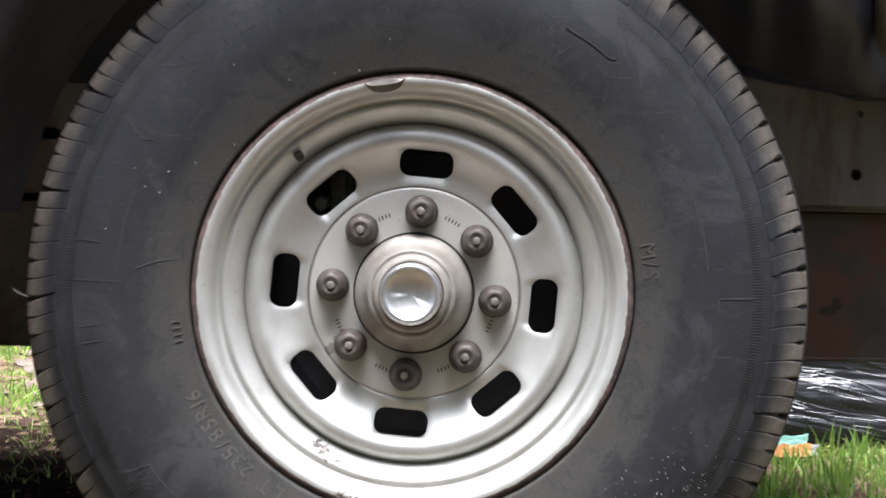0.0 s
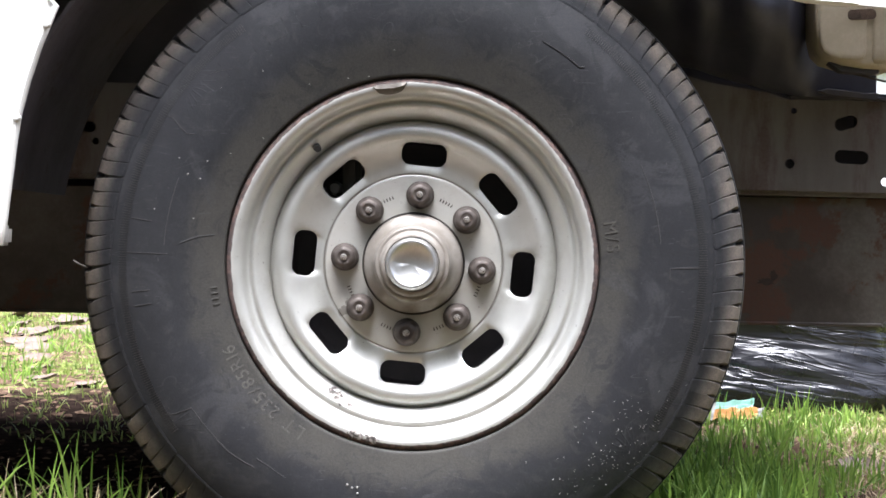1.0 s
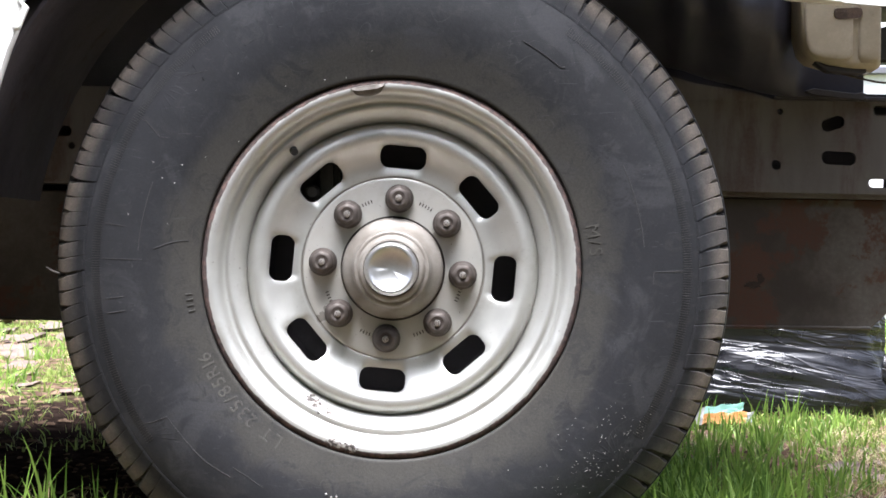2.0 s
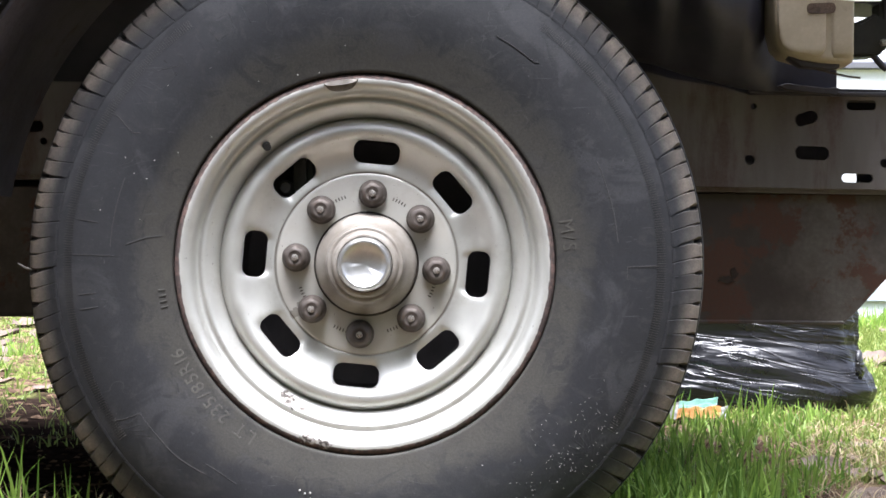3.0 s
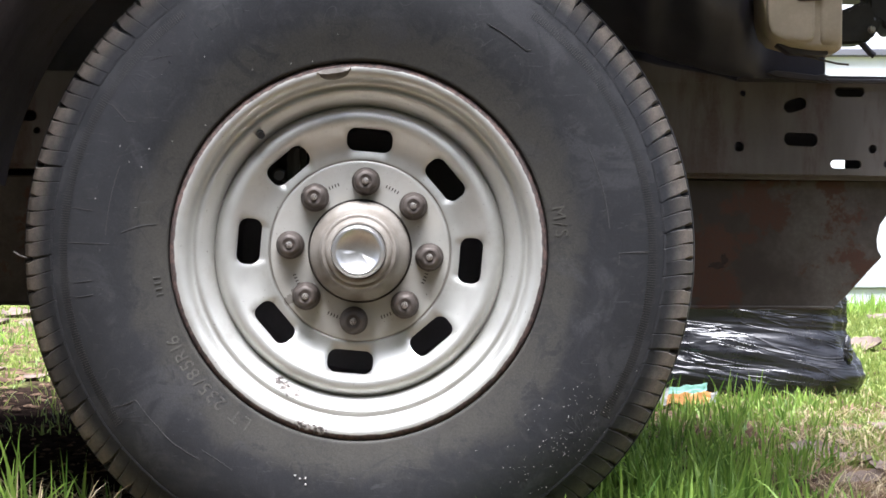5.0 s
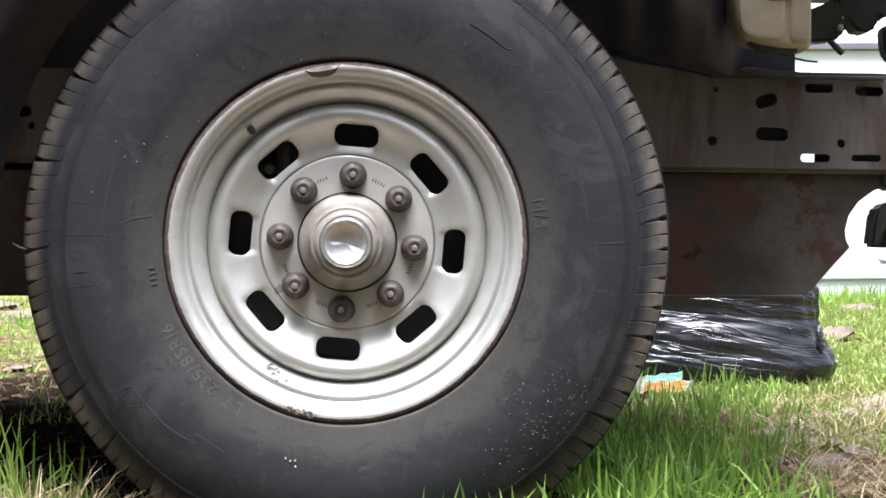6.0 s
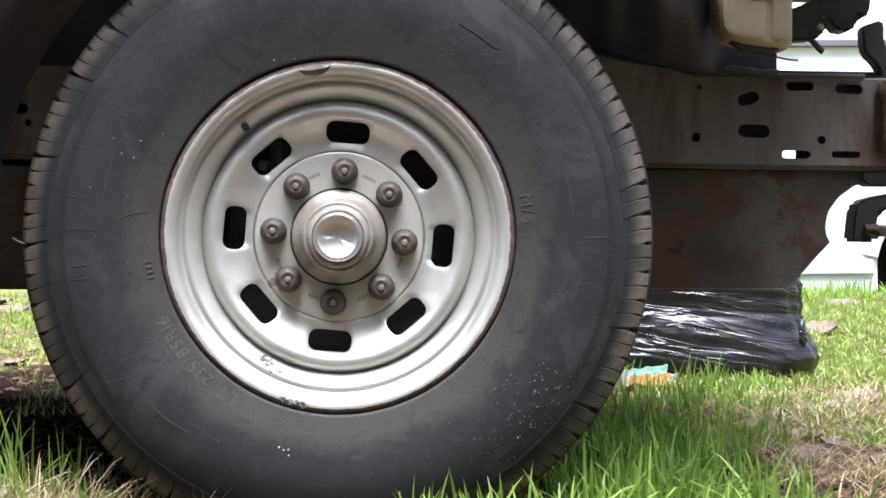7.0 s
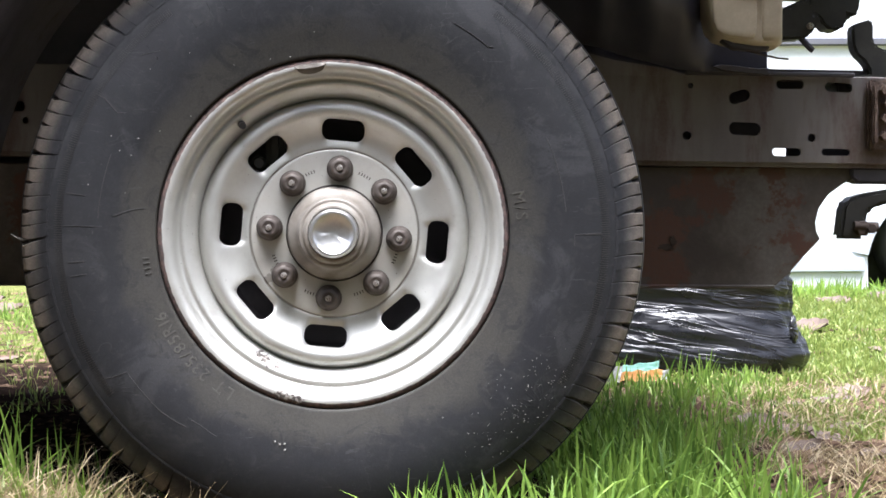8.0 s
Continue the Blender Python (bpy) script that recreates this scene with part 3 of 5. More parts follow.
def tyre_mesh():
    out = [(r * (K if r > 0.36 else 1.0), y) for r, y in SIDE]
    crown = [(0.3940, 0.0270), (0.3975, 0.036), (0.3995, 0.0500), (0.4102, 0.0515), (0.4128, 0.062), (0.4134, 0.076), (0.4062, 0.078), (0.4062, 0.084), (0.4136, 0.086)]
    back = [(r, 0.200 - y) for r, y in reversed(out + crown)]
    inner = [(0.2235, 0.185), (0.235, 0.17), (0.30, 0.205), (0.37, 0.18), (0.385, 0.10), (0.37, 0.02), (0.30, -0.006), (0.235, 0.025)]
    return revolve(out + crown + back + inner, 256, closed=True)


def tread_block_mesh(pitch):
    """One shoulder block at the top of the wheel: a raised lug on the sidewall, notched at the tread and split by a sipe."""
    bm = bmesh.new()
    outline = [(0.3632, 0.0010), (0.3640, -0.0033), (0.3668, -0.0025), (0.3735, 0.0018), (0.3850, 0.0106), (0.3930, 0.0168), (0.3990, 0.0238), (0.4035, 0.0330), (0.4072, 0.0480), (0.4078, 0.0560), (0.3900, 0.0560), (0.3840, 0.0200)]
    # half gaps, in shares of the pitch, at the ends and at the sipe
    notch = (0.006, 0.006, 0.006, 0.006, 0.011, 0.034, 0.078, 0.095, 0.070, 0.020, 0.020, 0.020)
    sipe = (0.000, 0.000, 0.000, 0.000, 0.003, 0.014, 0.026, 0.030, 0.018, 0.004, 0.000, 0.000)
    n = len(outline)
    for side in (-1, 1):
        rows = []
        for k in range(4):
            ring = []
            for i, (r, y) in enumerate(outline):
                a, b = sipe[i], 0.5 - notch[i]
                f = (0.0, 0.06, 0.94, 1.0)[k]
                round_off = 0.0010 if k in (0, 3) and 0 < i < 9 else 0.0
                corner = 0.0022 if k == (0 if side < 0 else 3) and i in (1, 2) else 0.0
                t = side * (a + (b - a) * (f if side > 0 else 1 - f)) * pitch
                # lugs sweep back towards their foot
                t += 0.012 * (max(0.0, 0.400 - r) / 0.03) ** 1.5
                rr = (r - round_off * (0.6 if i > 4 else 0.0) + corner) * K
                ring.append(bm.verts.new((rr * math.sin(t), y + round_off * 0.7, rr * math.cos(t))))
            rows.append(ring)
        for p, q in zip(rows, rows[1:]):
            for j in range(n):
                bm.faces.new((p[j], p[(j + 1) % n], q[(j + 1) % n], q[j]))
        bm.faces.new(rows[0])
        bm.faces.new(rows[-1][::-1])
    bmesh.ops.recalc_face_normals(bm, faces=bm.faces)
    return bm


def rim_mesh():
    face = [(0.2252, 0.0085), (0.2258, 0.0030), (0.2252, -0.0005), (0.2236, -0.0034), (0.2208, -0.0052), (0.2175, -0.0058), (0.2142, -0.0052), (0.2112, -0.0036), (0.2086, -0.0008), (0.2066, 0.0030),
            (0.2050, 0.0076), (0.2036, 0.0112), (0.2018, 0.0136), (0.1998, 0.0146), (0.1978, 0.0143), (0.1962, 0.0134), (0.1946, 0.0130), (0.1928, 0.0135), (0.1906, 0.0152), (0.1880, 0.0182), (0.1852, 0.0212), (0.1826, 0.0246), (0.1804, 0.0282), (0.1782, 0.0328),
            (0.1762, 0.0390), (0.1760, 0.0640), (0.1760, 0.115), (0.1880, 0.165), (0.2010, 0.190), (0.2140, 0.197), (0.2255, 0.204)]
    back = [(0.2255, 0.200), (0.2060, 0.186), (0.1920, 0.162), (0.1802, 0.115), (0.1802, 0.0640), (0.1802, 0.0480), (0.1900, 0.0380), (0.1980, 0.0310), (0.2040, 0.0230), (0.2110, 0.0165), (0.2190, 0.0110)]
    face = [(r if r < 0.206 or y > 0.1 else 0.206 + (r - 0.206) * 1.06, y) for r, y in face]
    return revolve(face + back, 256, closed=True)


SLOT_W, SLOT_H, SLOT_R = 0.0562, 0.0274, 0.1354
PHASE = radians(90 - 5.3)


def inward(profile):
    """The disc, nuts and hub sit this far in from the first drawing."""
    return [(r * 0.987, y - 0.016) for r, y in profile]


def disc_mesh():
    """Pressed steel disc with eight slots."""
    front = [(0.1810, 0.0700), (0.1808, 0.0590), (0.1786, 0.0524), (0.1757, 0.0476), (0.1728, 0.0436), (0.1697, 0.0408), (0.1664, 0.0396), (0.1630, 0.0394), (0.1600, 0.0399), (0.1568, 0.0415), (0.1530, 0.0444), (0.1488, 0.0480), (0.1440, 0.0514),
             (0.1390, 0.0543), (0.1330, 0.0568), (0.1270, 0.0586), (0.1215, 0.0593), (0.1168, 0.0597), (0.1140, 0.0598), (0.1128, 0.0602), (0.1119, 0.0612), (0.1109, 0.0601), (0.1098, 0.0597), (0.1070, 0.0596), (0.0850, 0.0596), (0.0634, 0.0596)]
    front = inward(front)
    n = 288
    bm = bmesh.new()
    rings = []
    for i in range(n):
        a = TAU * i / n
        ring = []
        for side in (0, 1):
            for r, y in (front if not side else reversed(front)):
                d = (a - PHASE) % (TAU / 8)
                d = min(d, TAU / 8 - d) * SLOT_R
                # the metal is drawn in round each slot
                gap = math.hypot(max(abs(r - SLOT_R) - SLOT_H / 2 + 0.004, 0.0), max(d - SLOT_W / 2 + 0.008, 0.0))
                dip = 0.0046 * math.exp(-(gap / 0.0062) ** 2) if 0.1125 < r < 0.159 else 0.0
                ring.append(bm.verts.new((r * math.cos(a), y + dip + 0.0045 * side, ZC + r * math.sin(a))))
        rings.append(ring)
    m = len(rings[0])
    for i in range(n):
        p, q = rings[i], rings[(i + 1) % n]
        for j in range(m):
            k = (j + 1) % m
            bm.faces.new((p[j], p[k], q[k], q[j]))
    bmesh.ops.recalc_face_normals(bm, faces=bm.faces)
    cutters = []
    for i in range(8):
        a = PHASE - TAU / 8 * i
        pts = placed(rounded_rect(SLOT_W, SLOT_H, 0.0108), (SLOT_R * math.cos(a), ZC + SLOT_R * math.sin(a)), math.degrees(a) - 90)
        cutters.append(extruded(pts, -0.01, 0.12))
    return cut(bm, merge(*cutters))


def lug_nut_meshes():
    base = revolve([(0.0, 0.0262), (0.0182, 0.0262), (0.0186, 0.0235), (0.0180, 0.0205), (0.0172, 0.0185), (0.0164, 0.0160), (0.0158, 0.0100), (0.0150, 0.0062), (0.0130, 0.0032), (0.0105, 0.0018), (0.0086, 0.0018), (0.0072, 0.0030), (0.0, 0.0034)], 24, (0, 0, 0))
    for v in base.verts:
        r = math.hypot(v.co.x, v.co.z)
        if 0.012 < r and v.co.y < 0.017:
            a = math.atan2(v.co.z, v.co.x)
            f = 1.0 - 0.07 * (0.5 - 0.5 * math.cos(6 * a))
            v.co.x, v.co.z = v.co.x * f, v.co.z * f
    stud = revolve([(0.0, 0.006), (0.0044, 0.006), (0.0044, 0.0010), (0.0036, -0.0003), (0.0016, -0.0008), (0.0, -0.0008)], 18, (0, 0, 0))
    return base, stud


def shared(name, data, parent, m, label=""):
    ob = new(name, data)
    ob.parent = parent
    ob.matrix_basis = m
    if label:
        tagged(ob, label)
    return ob


def raised_text(text, r, start, size, lift=0.0008, spacing=1.0):
    """Letters round the sidewall, clockwise, their heads outward."""
    out = bmesh.new()
    a = start
    for ch in text:
        if ch == " ":
            a -= size * 0.42 / r
            continue
        cu = bpy.data.curves.new("letter", "FONT")
        cu.body, cu.size, cu.extrude, cu.resolution_u = ch, size * 1.35, lift, 3
        ob = new("letter", cu)
        bpy.context.view_layer.update()
        me = bpy.data.meshes.new_from_object(ob.evaluated_get(bpy.context.evaluated_depsgraph_get()))
        xs = [v.co.x for v in me.vertices]
        w = max(xs) - min(xs)
        mid = (max(xs) + min(xs)) / 2
        step = (w + size * 0.20 * spacing) / r
        mida = a - w / 2 / r
        c, s = math.cos(mida), math.sin(mida)
        for v in me.vertices:
            u, h, d = v.co.x - mid, v.co.y, v.co.z
            rad = r + h
            x, z = rad * c + u * s, rad * s - u * c
            v.co = (x, side_y(math.hypot(x, z)) - d, ZC + z)
        out.from_mesh(me)
        bpy.data.objects.remove(ob)
        bpy.data.curves.remove(cu)
        bpy.data.meshes.remove(me)
        a -= step
    return out


def ridge(bm, p, q, width, lift):
    """A low ridge on the sidewall from (r, angle) p to q."""
    (r0, a0), (r1, a1) = p, q
    lo = [on_side(r0, a0, -0.0006), on_side(r1, a1, -0.0006)]
    d = (lo[1] - lo[0]).normalized().cross(Vector((0, 1, 0))) * width / 2
    n = 4
    rows = []
    for i in range(n + 1):
        f = i / n
        r, a = r0 + (r1 - r0) * f, a0 + (a1 - a0) * f
        rows.append([bm.verts.new(on_side(r, a, -0.0006) - d), bm.verts.new(on_side(r, a, lift) - d * 0.5), bm.verts.new(on_side(r, a, lift) + d * 0.5), bm.verts.new(on_side(r, a, -0.0006) + d)])
    for u, v in zip(rows, rows[1:]):
        for j in range(3):
            bm.faces.new((u[j], u[j + 1], v[j + 1], v[j]))


def sidewall_mouldings():
    bm = bmesh.new()
    # fine radial serrations in two arcs each side
    for lo, hi in ((-34, 54), (126, 216)):
        k = int((hi - lo) / 0.48)
        for i in range(k):
            a = radians(lo + (hi - lo) * i / k)
            ridge(bm, (0.3462, a), (0.3572, a), 0.0013, 0.0006)
    # short moulded lines
    for a, r0, r1 in ((-0.5, 0.318, 0.346), (178, 0.295, 0.345), (186, 0.318, 0.34), (189, 0.318, 0.34), (171, 0.318, 0.345)):
        ridge(bm, (r0, radians(a)), (r1, radians(a)), 0.0014, 0.0005)
    for a0, a1 in ((5, 24), (160, 176)):
        for i in range(8):
            ridge(bm, (0.300, radians(a0 + (a1 - a0) * i / 8)), (0.300, radians(a0 + (a1 - a0) * (i + 1) / 8)), 0.0016, 0.0003)
    bmesh.ops.recalc_face_normals(bm, faces=bm.faces)
    return bm


def rib_fan(mid):
    bm = bmesh.new()
    for i in range(7):
        f = (i - 3) / 3
        ridge(bm, (0.345, radians(mid + f * 1.2)), (0.318, radians(mid + f * 5.5)), 0.0034, 0.00004)
    bmesh.ops.recalc_face_normals(bm, faces=bm.faces)
    return bm


def scratch(points, width=0.0016, lift=0.0004):
    """A scratch or cut in the sidewall through (r, degrees) points, its burr standing up."""
    bm = bmesh.new()
    for (r0, a0), (r1, a1) in zip(points, points[1:]):
        ridge(bm, (r0, radians(a0)), (r1, radians(a1)), width, lift)
    bmesh.ops.recalc_face_normals(bm, faces=bm.faces)
    return bm


def plain_mark_shapes():
    """Worn brand mark: plain rings and bars in relief, one mesh each."""
    made = []
    for mid in (137, 129, 121, 113, 105, 97):
        bm = bmesh.new()
        for f in (-1, 1):
            ridge(bm, (0.315, radians(mid + f * 2.2)), (0.338, radians(mid + f * 2.6)), 0.0022, 0.00025)
            ridge(bm, (0.3265 + f * 0.0115, radians(mid - 2.4)), (0.3265 + f * 0.0115, radians(mid + 2.4)), 0.0022, 0.00025)
        made.append(bm)
    for n, first, step, r0, r1 in ((4, 192, 1.6, 0.238, 0.246),):
        for i in range(n):
            bm = bmesh.new()
            ridge(bm, (r0, radians(first - step * i)), (r1, radians(first - step * i)), 0.003, 0.0008)
            made.append(bm)
    for bm in made:
        bmesh.ops.remove_doubles(bm, verts=bm.verts, dist=0.0012)
        bmesh.ops.recalc_face_normals(bm, faces=bm.faces)
    return made


def grit_specks():
    bm = bmesh.new()
    for i in range(170):
        a = radians(rng.gauss(-43, 8))
        r = min(0.382, max(0.275, rng.gauss(0.335, 0.026)))
        p = on_side(r, a, 0.0008)
        s = rng.uniform(0.00028, 0.00065)
        bmesh.ops.create_icosphere(bm, subdivisions=1, radius=s, matrix=Matrix.Translation(p))
    for i in range(14):
        a, r = radians(rng.uniform(95, 175)), rng.uniform(0.232, 0.32)
        bmesh.ops.create_icosphere(bm, subdivisions=1, radius=rng.uniform(0.0005, 0.0009), matrix=Matrix.Translation(on_side(r, a, 0.0006)))
    for a, r in ((-106, 0.277), (-104.6, 0.279), (-103.4, 0.277), (-103.0, 0.284)):
        bmesh.ops.create_icosphere(bm, subdivisions=1, radius=0.0015, matrix=Matrix.Translation(on_side(r, radians(a), 0.0005)))
    return bm


def build_wheel(truck):
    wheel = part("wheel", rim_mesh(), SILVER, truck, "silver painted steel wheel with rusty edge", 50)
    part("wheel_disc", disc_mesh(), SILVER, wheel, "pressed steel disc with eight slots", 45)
    part("tyre", tyre_mesh(), RUBBER, wheel, "dusty worn black tyre", 50)
    hub = [(0.0622, 0.0600), (0.0618, 0.0480), (0.0606, 0.0440), (0.0580, 0.0415), (0.0535, 0.0380), (0.0497, 0.0330), (0.0474, 0.0260), (0.0462, 0.0170), (0.0454, 0.0148),
           (0.0438, 0.0140), (0.0412, 0.0146), (0.0400, 0.0130), (0.0388, 0.0085), (0.0368, 0.0066), (0.0338, 0.0066), (0.0330, 0.0100), (0.0, 0.0100)]
    part("hub", revolve(inward(hub), 96), HUB, wheel, "dusty steel hub", 50)
    part("hub_seam", revolve(inward([(0.0648, 0.0601), (0.0644, 0.0591), (0.0632, 0.0587), (0.0622, 0.0597), (0.0622, 0.0624)]), 96), SEAM, wheel, "black seam round the hub")
    cap = revolve(inward([(0.0324, 0.0110), (0.0322, -0.0080), (0.0312, -0.0125), (0.0289, -0.0148), (0.0264, -0.0148), (0.0250, -0.0132), (0.0200, -0.0116), (0.0120, -0.0105), (0.0, -0.0102)]), 72)
    for v in cap.verts:
        x, z = v.co.x, v.co.z - ZC
        r = math.hypot(x, z)
        if r < 0.0245:
            # dished face with a crease across its lower part
            fold = z + 0.30 * x + 0.006
            v.co.y += 0.0042 * (1 - (r / 0.0245) ** 2) - (0.0016 if fold < 0 else 0.0016 * max(0.0, 1 - fold / 0.003)) * (1 - (r / 0.0245) ** 4)
    part("hub_cap", cap, CHROME, wheel, "dented chrome hub cap", 35)
    base, stud = lug_nut_meshes()
    proto_n, proto_s = mesh_object("lug_nut", base, NUT), mesh_object("stud_end", stud, STUD)
    nut_me, stud_me = proto_n.data, proto_s.data
    bpy.data.objects.remove(proto_n), bpy.data.objects.remove(proto_s)
    for i in range(8):
        a = PHASE - TAU / 8 * i
        m = Matrix.Translation((0.0852 * math.cos(a), 0.0168, ZC + 0.0852 * math.sin(a))) @ Matrix.Rotation(rng.uniform(0, 6), 4, "Y") @ Matrix.Diagonal((0.94, 1.0, 0.94, 1.0))
        shared("lug_nut", nut_me, wheel, m, "grimy brown steel wheel nut")
        shared("stud_end", stud_me, wheel, m, "bare steel stud end")
    # valve in the bowl of the rim
    a = math.atan2(0.147, -0.123)
    stem = bmesh.new()
    d = Vector((-math.cos(a) * 0.35, -0.85, -math.sin(a) * 0.35)).normalized()
    turn = d.to_track_quat("Z", "Y").to_matrix().to_4x4()
    at = Vector((0.194 * math.cos(a), 0.040, ZC + 0.194 * math.sin(a)))
    for r0, r1, h, o in ((0.0075, 0.0060, 0.010, 0.004), (0.0048, 0.0042, 0.018, 0.015), (0.0050, 0.0046, 0.009, 0.027)):
        bmesh.ops.create_cone(stem, cap_ends=True, segments=14, radius1=r0, radius2=r1, depth=h, matrix=Matrix.Translation(at) @ turn @ Matrix.Translation((0, 0, o)))
    part("valve_stem", stem, VALVE, wheel, "short black rubber valve")
    # clip-on balance weight on the top of the rim's edge
    weight = bmesh.new()
    mid, rows = radians(97.5), []
    for i in range(13):
        f = -1 + 2 * i / 12
        aa, k = mid + f * 0.094, math.sqrt(max(0.0, 1 - f * f)) * 0.96 + 0.04
        rows.append([weight.verts.new((r * math.cos(aa), y, ZC + r * math.sin(aa))) for r, y in ((0.2205, -0.0050), (0.2196, -0.0062 - 0.0030 * k), (0.2196 - 0.0055 * k, -0.0072 - 0.0034 * k), (0.2196 - 0.0100 * k, -0.0060 - 0.0020 * k), (0.2192 - 0.0122 * k, -0.0030))])
    for p, q in zip(rows, rows[1:]):
        for j in range(4):
            weight.faces.new((p[j], p[j + 1], q[j + 1], q[j]))
    bmesh.ops.recalc_face_normals(weight, faces=weight.faces)
    part("balance_weight", weight, LEAD, wheel, "dull grey clip-on balance weight")
    # stamped marks between the nuts, too worn to read
    for mid, r in ((113, 0.085), (62, 0.085), (205, 0.085), (-22, 0.086), (248, 0.085), (-67, 0.085)):
        marks = bmesh.new()
        for i in range(5):
            aa = radians(mid + (i - 2) * 2.6)
            c, s = math.cos(aa), math.sin(aa)
            pts = placed(rounded_rect(0.0014, 0.0042, 0.0005, 2), (r * c, ZC + r * s), math.degrees(aa) - 90)
            marks = merge(marks, extruded(pts, 0.0431, 0.0446))
        part("stamped_mark", marks, NUT, wheel, "worn stamped mark", 0)
    drum = revolve([(0.06, 0.110), (0.150, 0.110), (0.158, 0.117), (0.160, 0.19), (0.06, 0.20)], 64)
    # plate added inside the rim to stop light leaking through the slots
    part("backing_plate", revolve([(0.05, 0.1225), (0.1745, 0.1185), (0.1750, 0.1225), (0.05, 0.1265)], 64, closed=True), DARK, wheel, "dark plate added to block light through the wheel slots")
    part("brake_drum", drum, DARK, wheel, "dark greasy brake drum")
    cal = merge(box((-0.090, 0.058, ZC + 0.080), (-0.066, 0.112, ZC + 0.135), 0.008), revolve([(0.0, 0.050), (0.006, 0.050), (0.009, 0.056), (0.009, 0.11)], 20, (-0.099, 0, ZC + 0.093)))
    part("brake_caliper", cal, HOOK, wheel, "dull metal brake part behind the slots")
    part("size_prefix", raised_text("LT", 0.238, radians(237.5), 0.0165, 0.0005), LETTER, wheel, "raised moulded letters", 30)
    part("size_lettering", raised_text("235/85R16", 0.238, radians(228.5), 0.0165, 0.0005), LETTER, wheel, "raised moulded size lettering", 30)
    part("season_lettering", raised_text("M/S", 0.236, radians(12.5), 0.0165, 0.0005), LETTER, wheel, "raised moulded letters", 30)
    for bm in plain_mark_shapes():
        part("moulded_mark", bm, RUBBER, wheel, "faint worn moulded shape", 30)
    part("rubber_whisker", curve_tube([(-0.402, 0.030, 0.378), (-0.411, 0.028, 0.381), (-0.4185, 0.026, 0.386)], 0.0016, 6), TREAD, wheel, "thin rubber whisker on the tread")
    tagged(part("sidewall_ribs", sidewall_mouldings(), RIBS, wheel, "fine moulded ribs", 30), kind="stuff")
    for points, width in (([(0.3170, 222.3), (0.3165, 226.0), (0.3110, 232.4)], 0.0016), ([(0.3000, 231.6), (0.2985, 235.0), (0.2995, 239.8)], 0.0011), ([(0.3570, 211.4), (0.3360, 212.8), (0.3176, 213.5)], 0.0012), ([(0.3176, 213.5), (0.3165, 222.0)], 0.0009),
                          ([(0.3586, 149.2), (0.3380, 149.0), (0.3146, 150.4), (0.3050, 149.5)], 0.0014), ([(0.2420, 172.0), (0.2600, 173.0), (0.2820, 175.2)], 0.0018), ([(0.3100, -0.6), (0.3460, -0.2)], 0.0016), ([(0.3100, -0.6), (0.3105, -3.2)], 0.0014), ([(0.3350, 137.0), (0.3200, 133.0)], 0.0012)):
        part("scratch", scratch(points, width), RIBS, wheel, "pale scratch in the rubber", 50)
    part("moulded_line", scratch([(0.3110, 60.0), (0.3112, 55.0), (0.3110, 50.0), (0.3150, 49.2)], 0.0020, 0.0009), VALVE, wheel, "dark moulded line", 50)
    for mid in (142, 44, 214, -40):
        part("rib_fan", rib_fan(mid), RUBBER, wheel, "faint fan of moulded ribs", 50)
    tagged(part("grit_specks", grit_specks(), DUST, wheel, "white grit stuck to the tyre"), kind="stuff")
    proto = mesh_object("tread_block", tread_block_mesh(TAU / 65), TREAD, 14)
    me = proto.data
    bpy.data.objects.remove(proto)
    for i in range(65):
        shared("tread_block", me, wheel, Matrix.Translation((0, 0, ZC)) @ Matrix.Rotation(TAU * (i + rng.uniform(-0.05, 0.05)) / 65, 4, "Y"))


# ---- truck ----
def slot_cutter(x, z, w, h, degrees=0.0):
    return extruded(placed(rounded_rect(w, h, min(w, h) * 0.48), (x, z), degrees), 0.37, 0.43)


